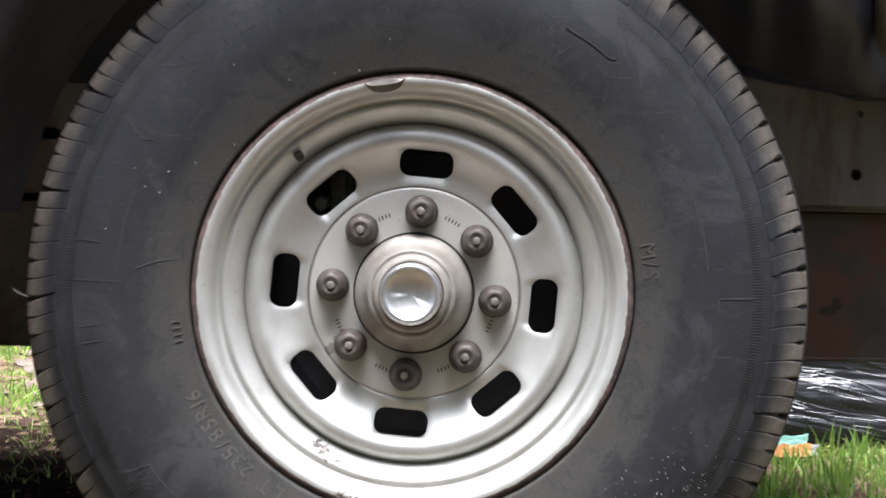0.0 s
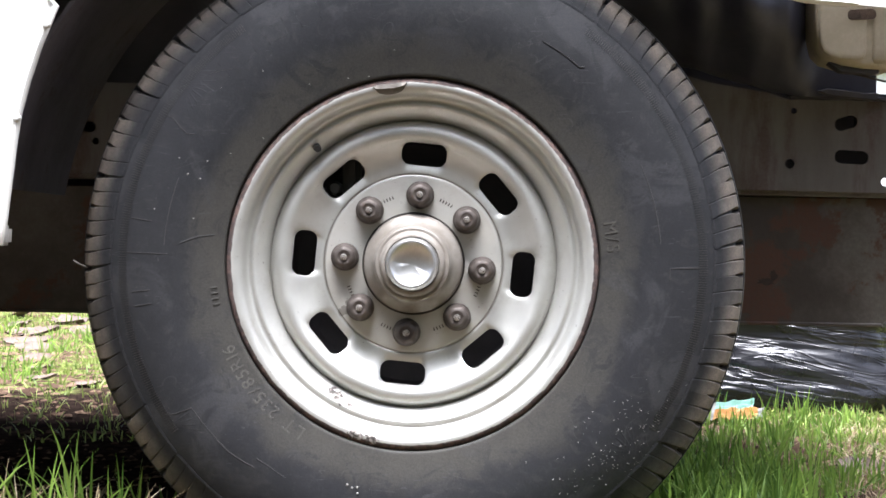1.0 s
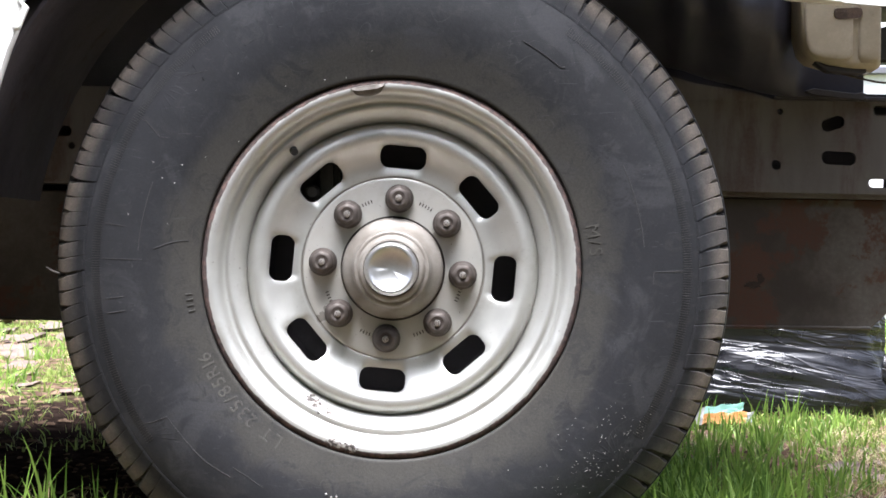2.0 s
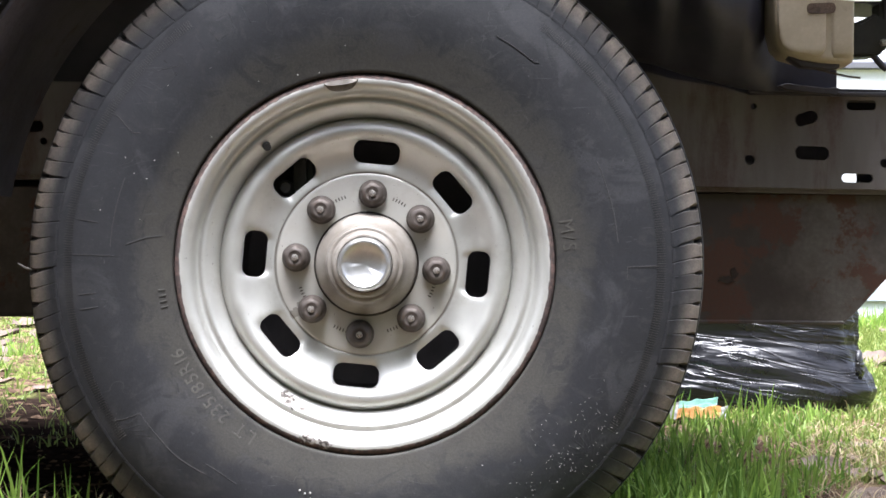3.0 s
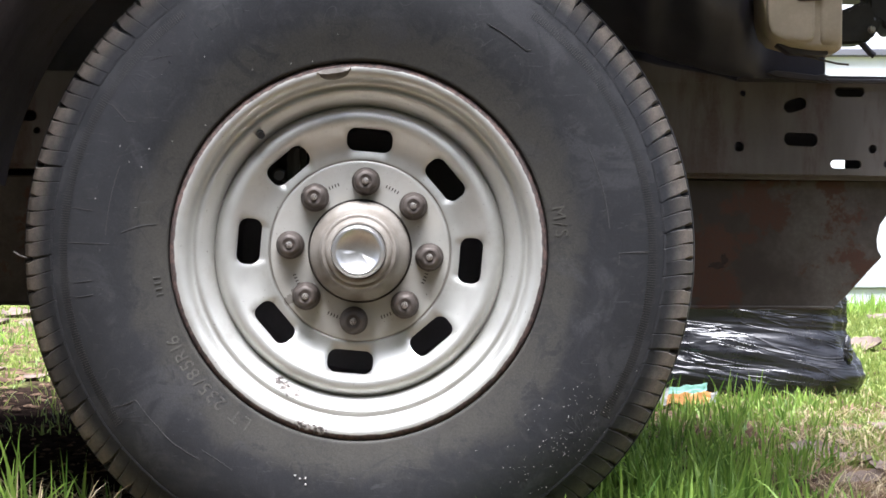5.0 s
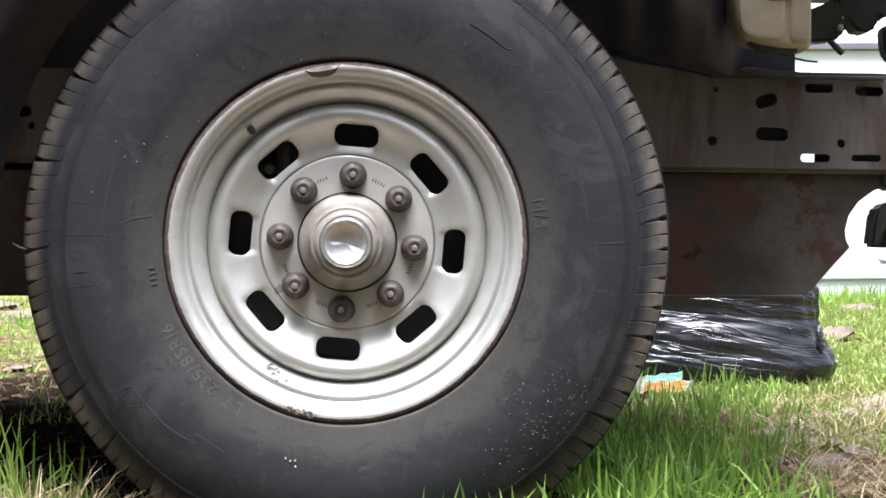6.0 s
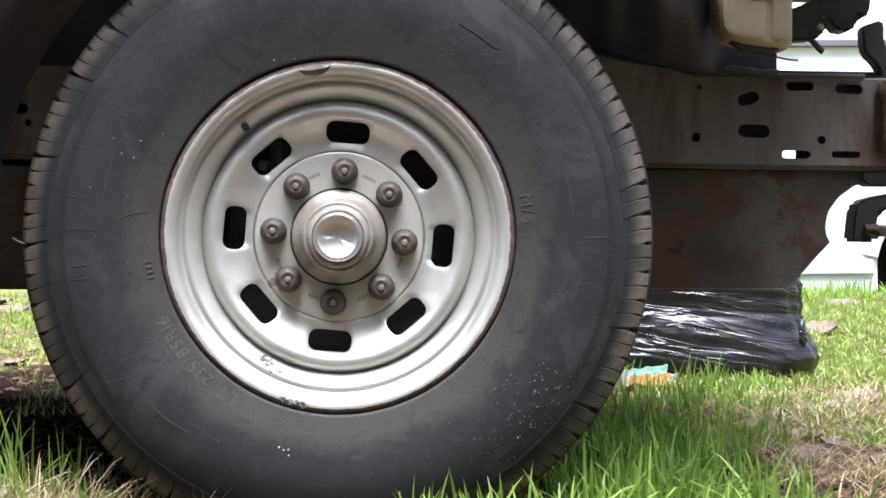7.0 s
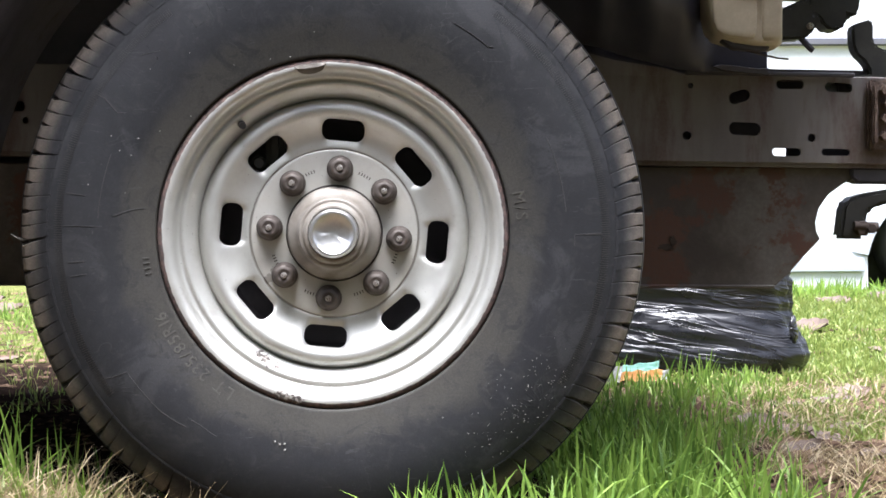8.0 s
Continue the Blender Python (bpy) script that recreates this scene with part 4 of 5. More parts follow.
def build_frame(truck):
    # channel rail, open to the inside
    x0, x1, z0, z1 = -1.35, 0.985, 0.517, 0.670
    web = box((x0, 0.400, z0), (x1, 0.406, z1), 0.0015, 1)
    holes = [slot_cutter(0.791, 0.655, 0.050, 0.0165, 1), slot_cutter(0.879, 0.651, 0.050, 0.0165, -3), slot_cutter(0.699, 0.632, 0.039, 0.021, 18), slot_cutter(0.709, 0.576, 0.057, 0.0225, -2),
             slot_cutter(0.830, 0.562, 0.0145, 0.0145), slot_cutter(0.785, 0.5365, 0.052, 0.014), slot_cutter(0.874, 0.5375, 0.052, 0.012), slot_cutter(0.605, 0.563, 0.0165, 0.0165), slot_cutter(0.611, 0.650, 0.010, 0.010),
             slot_cutter(-0.586, 0.596, 0.028, 0.018), slot_cutter(-0.572, 0.572, 0.012, 0.012)]
    rail = part("frame_rail", cut(web, merge(*holes)), RAIL, truck, "grey steel frame rail with rust stains and oval holes", 30, at=RAIL_SEAT)
    tower = [(0.20, 0.6665), (0.61, 0.6665), (0.565, 0.679), (0.47, 0.693), (0.40, 0.711), (0.34, 0.74), (0.30, 0.80), (0.20, 0.80)]
    part("spring_tower", extruded(tower, 0.3986, 0.405), RAIL, rail, "steel tower above the rail", at=RAIL_SEAT)
    part("top_flange", box((x0, 0.4065, z1 - 0.006), (x1, 0.47, z1 - 0.0005), 0.001, 1), RAIL, rail, at=RAIL_SEAT)
    part("bottom_flange", box((x0, 0.4064, z0 - 0.0065), (x1, 0.47, z0 + 0.002), 0.001, 1), RAIL, rail, at=RAIL_SEAT)
    # end bracket with bolt heads
    end = part("end_bracket", merge(box((0.928, 0.388, 0.540), (0.990, 0.3995, 0.664), 0.004), box((0.934, 0.376, 0.552), (0.944, 0.388, 0.655), 0.003)), RUSTY, rail, "rust-stained end bracket", at=RAIL_SEAT)
    for x, z in ((0.957, 0.646), (0.962, 0.622), (0.958, 0.596), (0.957, 0.566)):
        part("bolt_head", revolve([(0.0, 0.374), (0.008, 0.374), (0.0095, 0.377), (0.0095, 0.388)], 6, (x, 0, z)), RUSTY, rail, "rusty bolt head", at=RAIL_SEAT)
    part("tie_bar", box((0.60, 0.388, 0.668), (0.905, 0.398, 0.676), 0.002, 1), DARK, rail, "thin dark strip along the rail", at=RAIL_SEAT)
    # plate hung below the rail
    edge = [(-1.30, 0.300), (0.770, 0.300), (0.795, 0.322), (0.826, 0.356), (0.855, 0.386), (0.848, 0.398), (0.846, 0.415), (0.852, 0.440), (0.870, 0.465), (0.897, 0.484), (0.93, 0.498), (0.93, 0.512), (-1.30, 0.512)]
    plate = part("skid_plate", extruded(edge, 0.418, 0.426, 0.002, 1), PLATE, truck, "dark rust-brown steel plate with flaking patches", 30, at=PLATE_SEAT)
    part("folded_lip", box((-1.30, 0.414, 0.2985), (0.772, 0.450, 0.3045), 0.002, 1), PLATE, plate, at=PLATE_SEAT)
    flakes = ((0.573, 0.371, 0.034, 0.013), (0.586, 0.381, 0.014, 0.020))
    for x, z, w, h in flakes:
        pts = []
        for i in range(22):
            a = TAU * i / 22
            k = 0.65 + 0.5 * rng.random()
            pts.append((x + w / 2 * k * math.cos(a), z + h / 2 * k * math.sin(a)))
        part("rust_flake", extruded(pts, 0.4163, 0.4178), SCALE, plate, "curling flake of rust", 0, at=PLATE_SEAT)


def curve_tube(points, radius, n=10, taper=False):
    """A round bar through points, drawn to a point at its ends if tapered."""
    bm = bmesh.new()
    pts = [Vector(p) for p in points]
    rings = []
    for i, p in enumerate(pts):
        d = (pts[min(i + 1, len(pts) - 1)] - pts[max(i - 1, 0)]).normalized()
        q = d.to_track_quat("Z", "Y")
        rad = radius * max(0.06, math.sin(math.pi * i / (len(pts) - 1)) ** 0.6) if taper else radius
        rings.append([bm.verts.new(p + q @ Vector((rad * math.cos(TAU * k / n), rad * math.sin(TAU * k / n), 0))) for k in range(n)])
    for u, v in zip(rings, rings[1:]):
        for k in range(n):
            bm.faces.new((u[k], u[(k + 1) % n], v[(k + 1) % n], v[k]))
    bm.faces.new(rings[0][::-1]), bm.faces.new(rings[-1])
    bmesh.ops.recalc_face_normals(bm, faces=bm.faces)
    return bm


def lofted(points, centre, steps):
    """An outline in (x, z) carried through y, drawn in about centre at each step, closed in front."""
    bm = bmesh.new()
    rows = [[bm.verts.new((centre[0] + (x - centre[0]) * k, y, centre[1] + (z - centre[1]) * k)) for x, z in points] for y, k in steps]
    n = len(points)
    for u, v in zip(rows, rows[1:]):
        for i in range(n):
            bm.faces.new((u[i], u[(i + 1) % n], v[(i + 1) % n], v[i]))
    bm.faces.new(rows[-1])
    bm.faces.new(rows[0][::-1])
    bmesh.ops.recalc_face_normals(bm, faces=bm.faces)
    return bm


def build_front_parts(truck):
    # tow hook standing on the rail's end
    hook = [(0.955, 0.640), (0.955, 0.690), (0.946, 0.705), (0.930, 0.718), (0.924, 0.735), (0.922, 0.765), (0.926, 0.771), (0.950, 0.779), (0.958, 0.781), (0.962, 0.772), (0.962, 0.742), (0.968, 0.733), (0.985, 0.726), (1.02, 0.722), (1.03, 0.70), (1.03, 0.640)]
    part("tow_hook", extruded(hook, 0.430, 0.468, 0.006), HOOK, truck, "dark forged steel tow hook", at=NOSE_SEAT)
    part("hook_base", box((0.915, 0.41, 0.655), (1.03, 0.47, 0.679), 0.004), HOOK, truck, "dark steel hook base", at=NOSE_SEAT)
    # hanging lump of latch and bracket under the front
    lump = [(0.842, 0.84), (0.842, 0.795), (0.862, 0.783), (0.872, 0.768), (0.888, 0.760), (0.905, 0.763), (0.914, 0.772), (0.918, 0.790), (0.932, 0.786), (0.938, 0.795), (0.944, 0.84)]
    part("latch_bracket", extruded(lump, 0.44, 0.50, 0.006), HOOK, truck, "black greasy latch bracket", at=NOSE_SEAT)
    body = [(0.762, 0.732), (0.760, 0.786), (0.790, 0.792), (0.806, 0.802), (0.820, 0.805), (0.832, 0.796), (0.836, 0.778), (0.852, 0.780), (0.838, 0.757), (0.829, 0.742), (0.815, 0.735)]
    mount = part("headlamp_mount", extruded(body, 0.40, 0.45, 0.005), HOOK, truck, "black bracket with a bright screw", at=RAIL_SEAT)
    part("screw", revolve([(0.0, 0.388), (0.005, 0.389), (0.0058, 0.392), (0.0058, 0.40)], 12, (0.826, 0, 0.757)), STUD, mount, "bright screw head", at=RAIL_SEAT)
    part("pin", curve_tube([(0.806, 0.42, 0.748), (0.820, 0.42, 0.734), (0.832, 0.42, 0.721), (0.838, 0.42, 0.717)], 0.0055), DARK, mount, "black pin", at=RAIL_SEAT)
    # bumper bracket below the rail with its bolt
    beam = [(0.905, 0.512), (0.905, 0.494), (0.918, 0.484), (1.05, 0.484), (1.05, 0.512)]
    bracket = part("bumper_bracket", extruded(beam, 0.41, 0.47, 0.004), DARK, truck, "dark steel bumper bracket", at=RAIL_SEAT)
    arm = [(0.882, 0.386), (0.886, 0.420), (0.889, 0.445), (0.897, 0.456), (0.915, 0.463), (0.950, 0.470), (1.05, 0.486), (1.05, 0.455), (0.985, 0.451), (0.955, 0.446), (0.936, 0.437), (0.930, 0.422), (0.928, 0.386)]
    part("arm", extruded(arm, 0.40, 0.45, 0.006), HOOK, bracket, "dark bent steel arm", at=RAIL_SEAT)
    for x, r, y0, y1 in ((0.920, 0.015, 0.386, 0.400), (0.935, 0.010, 0.38, 0.392)):
        part("nut", revolve([(0.0, y0), (r * 0.8, y0), (r, y0 + 0.003), (r, y1)], 6, (x, 0, 0.405)), SCALE, bracket, "grimy hexagon nut", 20, at=RAIL_SEAT)
    part("bolt", curve_tube([(0.905, 0.392, 0.409), (0.948, 0.392, 0.407)], 0.0085, 12), SCALE, bracket, "grimy bolt", at=RAIL_SEAT)
    # reservoir in front of the liner
    pts = [(0.594, 0.86), (0.594, 0.775), (0.597, 0.742), (0.603, 0.718), (0.616, 0.705), (0.640, 0.699), (0.672, 0.694), (0.712, 0.693), (0.722, 0.700), (0.724, 0.86)]
    tank = part("washer_bottle", lofted(pts, (0.659, 0.800), ((0.345, 1.0), (0.300, 1.0), (0.290, 0.992), (0.283, 0.975), (0.278, 0.95), (0.2755, 0.92), (0.2745, 0.88))), BEIGE, truck, "yellowed beige plastic bottle with a raised panel", 85, at=BOTTLE_SEAT)
    panel = placed([(-0.040, 0.075), (-0.039, 0.0), (-0.037, -0.020), (-0.032, -0.032), (-0.022, -0.039), (-0.008, -0.043), (0.022, -0.045), (0.031, -0.042), (0.035, -0.034), (0.036, 0.075)], (0.641, 0.750))
    part("raised_panel", lofted(panel, (0.641, 0.775), ((0.280, 1.0), (0.2735, 0.985), (0.2715, 0.965), (0.2705, 0.93), (0.2702, 0.85))), BEIGE, tank, "", 85, at=BOTTLE_SEAT)
    column = [(0.684, 0.86), (0.684, 0.708), (0.688, 0.701), (0.714, 0.701), (0.719, 0.708), (0.720, 0.86)]
    part("column", lofted(column, (0.702, 0.79), ((0.285, 1.0), (0.2745, 0.97), (0.2715, 0.88), (0.2705, 0.7))), BEIGE, tank, "", 85, at=BOTTLE_SEAT)
    part("stain", extruded(placed(rounded_rect(0.044, 0.016, 0.007), (0.668, 0.777), 4), 0.2690, 0.2705, 0.0005, 1), RUSTY, tank, "dark brown stain patch", at=BOTTLE_SEAT)
    # dark strip shaped as the curved shadow under the bottle
    bottle_shade = [(0.622, 0.711), (0.640, 0.700), (0.690, 0.697), (0.700, 0.699), (0.700, 0.690), (0.690, 0.687), (0.640, 0.690), (0.620, 0.703)]
    part("bottle_shade", extruded(bottle_shade, 0.285, 0.310, 0.002, 1), DARK, tank, "dark strip standing in for the shade under the bottle", at=BOTTLE_SEAT)
    shelf = [(0.645, 0.681), (0.66, 0.675), (0.70, 0.671), (0.733, 0.669), (0.741, 0.667), (0.746, 0.670), (0.752, 0.669), (0.745, 0.674), (0.749, 0.679), (0.738, 0.681), (0.728, 0.679), (0.70, 0.682), (0.66, 0.686)]
    part("lower_tray", extruded(shelf, 0.372, 0.39, 0.002, 1), DARK, truck, "torn black plastic tray edge", at=RAIL_SEAT)
    part("bent_strip", curve_tube([(0.655, 0.30, 0.692), (0.69, 0.295, 0.683), (0.715, 0.295, 0.678), (0.735, 0.30, 0.677)], 0.0018, 6), NUT, truck, "thin bent metal strip", at=BOTTLE_SEAT)


def liner_foot(x):
    return 0.6715 + 0.30 * max(0.0, 0.63 - x) ** 1.35 + 0.003 * math.sin(x * 19)


def liner_y(x, z):
    """Depth of the folded plastic wall behind the wheel."""
    low = liner_foot(x)
    f = (z - low) / (1.02 - low)
    y = 0.392 - 0.10 * f - 0.07 * math.sin(math.pi * min(1.0, f * 1.6))
    y -= 0.024 * math.exp(-((x - 0.53 + 0.10 * f) / 0.024) ** 2) * (0.4 + f) + 0.016 * math.exp(-((x - 0.44 + 0.05 * f) / 0.018) ** 2)
    y += 0.010 * smooth_noise(x * 12, z * 12, 4.0) + 0.004 * smooth_noise(x * 35, z * 35, 2.0)
    back = min(1.0, max(0.0, (x - 0.575) / 0.06))
    return y + (0.392 - y) * back


def build_liner(truck):
    """Inner fender: folded plastic wall over and behind the wheel."""
    bm = bmesh.new()
    nx, nz = 90, 34
    grid = []
    for j in range(nz + 1):
        row = []
        for i in range(nx + 1):
            x = -0.66 + 1.395 * i / nx
            low = liner_foot(x)
            z = low + (1.02 - low) * j / nz
            row.append(bm.verts.new((x, liner_y(x, z), z)))
        grid.append(row)
    for a, b in zip(grid, grid[1:]):
        for i in range(nx):
            bm.faces.new((a[i], a[i + 1], b[i + 1], b[i]))
    made = bmesh.ops.extrude_face_region(bm, geom=list(bm.faces))
    bmesh.ops.translate(bm, vec=(0, 0.006, 0), verts=[v for v in made["geom"] if isinstance(v, bmesh.types.BMVert)])
    bmesh.ops.recalc_face_normals(bm, faces=bm.faces)
    part("inner_fender", bm, LINER, truck, "black moulded plastic inner fender with folds", 60, at=LINER_SEAT)
    # arch shell above the wheel
    shell = revolve([(0.520, 0.0), (0.525, 0.0), (0.525, 0.39), (0.520, 0.39)], 48, closed=True, start=radians(64), turn=radians(106))
    part("wheel_arch", shell, GLARE_GREY, truck, "dark wheel arch shell", 60)


def build_body(truck):
    # fender skin: arch opening, lower edges and top
    arch = [(-0.478, 0.398), (-0.474, 0.430), (-0.470, 0.470), (-0.466, 0.510), (-0.461, 0.550), (-0.452, 0.590), (-0.440, 0.630), (-0.422, 0.678)]
    for d in range(145, 44, -5):
        k = 0.522 + 0.03 * (145 - d) / 100 + 0.075 * math.sin(math.pi * (145 - d) / 100)
        arch.append((k * math.cos(radians(d)), ZC + k * math.sin(radians(d))))
    arch = [(1.0177 * x + 0.0221 * z, z - 0.0147 * x) for x, z in arch]
    front = [(0.416, 0.703), (0.456, 0.695), (0.516, 0.690), (0.561, 0.686), (0.591, 0.686), (0.590, 0.80), (0.593, 1.02)]
    outline = [(-1.45, arch[0][1])] + arch + front + [(-1.45, 1.02)]
    bm = extruded(outline, -0.092, -0.086)
    skin = part("fender", bm, PAINT, truck, "white painted fender with a chipped wheel-arch lip", 20)
    # rolled lip round the arch
    lip = bmesh.new()
    rows = []
    pts = arch + front[:3]
    for i, (x, z) in enumerate(pts):
        a, b = pts[max(0, i - 1)], pts[min(len(pts) - 1, i + 1)]
        d = Vector((b[0] - a[0], 0, b[1] - a[1])).normalized()
        out = Vector((-d.z, 0, d.x))
        p = Vector((x, -0.090, z)) + out * 0.001
        wob = 0.0012 * smooth_noise(x * 40, z * 40, 9.0)
        ring = []
        for k in range(8):
            t = TAU * k / 8
            ring.append(lip.verts.new(p + out * (0.0045 + wob) * math.cos(t) + Vector((0, 0.007 * math.sin(t), 0))))
        rows.append(ring)
    for u, v in zip(rows, rows[1:]):
        for k in range(8):
            lip.faces.new((u[k], u[(k + 1) % 8], v[(k + 1) % 8], v[k]))
    lip.faces.new(rows[0][::-1]), lip.faces.new(rows[-1])
    bmesh.ops.recalc_face_normals(lip, faces=lip.faces)
    part("arch_lip", lip, PAINT, skin, "chipped rolled lip", 50)
    for x, z in ((-0.462, 0.546), (-0.431, 0.655)):
        part("paint_blister", revolve([(0.0, -0.101), (0.0035, -0.0995), (0.005, -0.096), (0.005, -0.090)], 10, (1.0177 * x + 0.0221 * z - 0.001, 0, z - 0.0147 * x)), PAINT, skin, "lump of paint and dirt")
    part("lower_sill", extruded([(-1.45, 0.404), (-0.480, 0.404), (-0.479, 0.428), (-1.45, 0.428)], -0.094, -0.03, 0.004), PAINT, skin, "grimy lower edge")
    part("hood", box((-0.75, -0.086, 1.021), (0.57, 2.06, 1.06), 0.01), PAINT, truck, "white painted hood")
    # panel added out of view to keep sun off the rail's end
    part("sun_block_panel", box((0.595, 0.06, 1.04), (0.92, 1.38, 1.06), 0.006), PAINT, truck, "white painted panel, added out of view to shade the rail")
    part("far_fender", box((-1.45, 2.06, 0.72), (0.60, 2.07, 1.06), 0.003, 1), PAINT, truck, "white painted far fender")
    part("cab", merge(box((-2.9, 0.0, 0.60), (-0.75, 2.06, 1.06), 0.02), box((-2.7, 0.10, 1.061), (-1.0, 1.96, 1.90), 0.12, 4)), PAINT, truck, "white painted cab")
    part("cab_floor", box((-2.9, 0.02, 0.50), (-0.68, 2.03, 0.60), 0.01), DARK, truck, "dark cab floor")
    # engine and axle fill the space between the rails
    part("engine", merge(box((-0.68, 0.66, 0.36), (0.70, 1.36, 1.0), 0.05, 3), box((-0.4, 0.75, 0.30), (0.35, 1.15, 0.37), 0.03)), DARK, truck, "greasy dark engine block and sump")
    # plates added behind the rail so that its holes stay dark
    part("hole_block", box((0.800, 0.430, 0.524), (0.975, 0.440, 0.590), 0.002), DARK, truck, "dark plate added behind the rail's lower holes", at=NOSE_SEAT)
    part("dark_backing", box((-0.70, 0.600, 0.34), (0.690, 0.620, 1.0), 0.004), DARK, truck, "dark panel added to block light behind the rail")
    # panel added above the view, casting shade on the rail's slots
    part("slot_shader", box((0.55, 0.44, 0.835), (0.97, 0.62, 0.90), 0.01), DARK, truck, "dark panel added out of view to shade the rail's slots", at=NOSE_SEAT)
    # block added to darken the upper slots, notched where brightness shows through
    part("slot_block", extruded([(0.74, 0.620), (0.870, 0.620), (0.872, 0.6660), (0.898, 0.6660), (0.900, 0.620), (0.97, 0.620), (0.97, 0.690), (0.74, 0.690)], 0.445, 0.53, 0.003), DARK, truck, "dark notched block added behind the rail's upper slots", at=NOSE_SEAT)
    part("axle", curve_tube([(0, 0.20, ZC), (0, 1.70, ZC)], 0.045, 20), DARK, truck, "dark front axle")
    part("far_rail", box((-1.35, 1.42, 0.517), (0.80, 1.49, 0.670), 0.004), RAIL, truck, "far frame rail")
    part("far_wheel", revolve([(0.10, 1.60), (0.22, 1.60), (0.225, 1.90), (0.30, 1.915), (0.38, 1.89), (0.405, 1.84), (0.405, 1.74), (0.38, 1.69), (0.30, 1.68), (0.22, 1.70)], 64), RUBBER, truck, "dusty black far tyre", 50)


# ---- loose things ----
def build_bag():
    bm = bmesh.new()
    n, m = 150, 46
    cx, cy, hw, hd, h = 0.806, 2.37, 0.315, 0.25, 0.275
    rings = []
    for j in range(m + 1):
        f = j / m
        ring = []
        for i in range(n):
            a = TAU * i / n
            c, s = math.cos(a), math.sin(a)
            # rounded box in plan, slumped at the foot
            e = 4.0
            k = (abs(c) ** e + abs(s) ** e) ** (-1 / e)
            swell = 1.0 + 0.085 * math.exp(-((f - 0.22) / 0.20) ** 2) - 0.05 * max(0, f - 0.6) - 0.025 * math.exp(-((f - 0.70) / 0.05) ** 2) - 0.04 * math.exp(-(f / 0.06) ** 2)
            pinch = 1.0 if f < 0.9 else math.sqrt(max(0.0, 1 - ((f - 0.9) / 0.1) ** 2))
            x, y, z = cx + hw * k * c * swell * pinch, cy + hd * k * s * swell * pinch, h * min(1.0, f / 0.93)
            fold = 0.010 * smooth_noise(x * 2.6 + y * 3, z * 34 + 3.5 * x, 1.0) + 0.0035 * smooth_noise(x * 5 + y * 5, z * 75 + 7 * x, 6.0) + 0.012 * smooth_noise(x * 6, z * 9, 3.0)
            if c > 0:
                x += 0.022 * c * (1 - f) ** 1.5
            # folds bunch together at the tied corner
            fold += 0.010 * math.sin(38 * a + 12 * f) * math.exp(-((a - 5.9) / 0.35) ** 2) * (0.4 + f)
            ring.append(bm.verts.new((x + fold * c, y + fold * s, z + ground_height(x, y) + 0.3 * fold)))
        rings.append(ring)
    for u, v in zip(rings, rings[1:]):
        for i in range(n):
            bm.faces.new((u[i], u[(i + 1) % n], v[(i + 1) % n], v[i]))
    bm.faces.new(rings[0][::-1])
    bmesh.ops.remove_doubles(bm, verts=bm.verts, dist=1e-5)
    bmesh.ops.recalc_face_normals(bm, faces=bm.faces)
    bag = empty_thing("rubbish_bag", (cx, cy, 0.0))
    tagged(bag, "full black plastic rubbish bag with shiny wrinkles on the ground", "rubbish bag")
    part("bag_body", bm, BAG, bag, "stretched black plastic film", 70)
    # gathered end, a ruffle of thin film
    ruff = bmesh.new()
    c0, rows = Vector((cx + hw - 0.030, cy - hd * 0.98, 0.120)), []
    for j in range(9):
        f = j / 8
        row = []
        for i in range(64):
            a = TAU * i / 64
            r = (0.003 + 0.014 * f) * (1 + 0.02 * math.sin(11 * a + 2.5 * f) + 0.5 * smooth_noise(math.cos(a) * 1.2, math.sin(a) * 1.2, 5.0))
            row.append(ruff.verts.new(c0 + Vector((r * math.cos(a) * 0.75 + 0.012 * f, -0.012 * f * (1 - f) - 0.002 * f * math.sin(13 * a + 2.2 * f) + 0.02 * f * f, r * math.sin(a) * 2.0))))
        rows.append(row)
    for u, v in zip(rows, rows[1:]):
        for i in range(64):
            ruff.faces.new((u[i], u[(i + 1) % 64], v[(i + 1) % 64], v[i]))
    ruff.faces.new(rows[0])
    bmesh.ops.recalc_face_normals(ruff, faces=ruff.faces)
    part("gathered_end", ruff, BAG, bag, "bunched and tied end of the bag", 70)


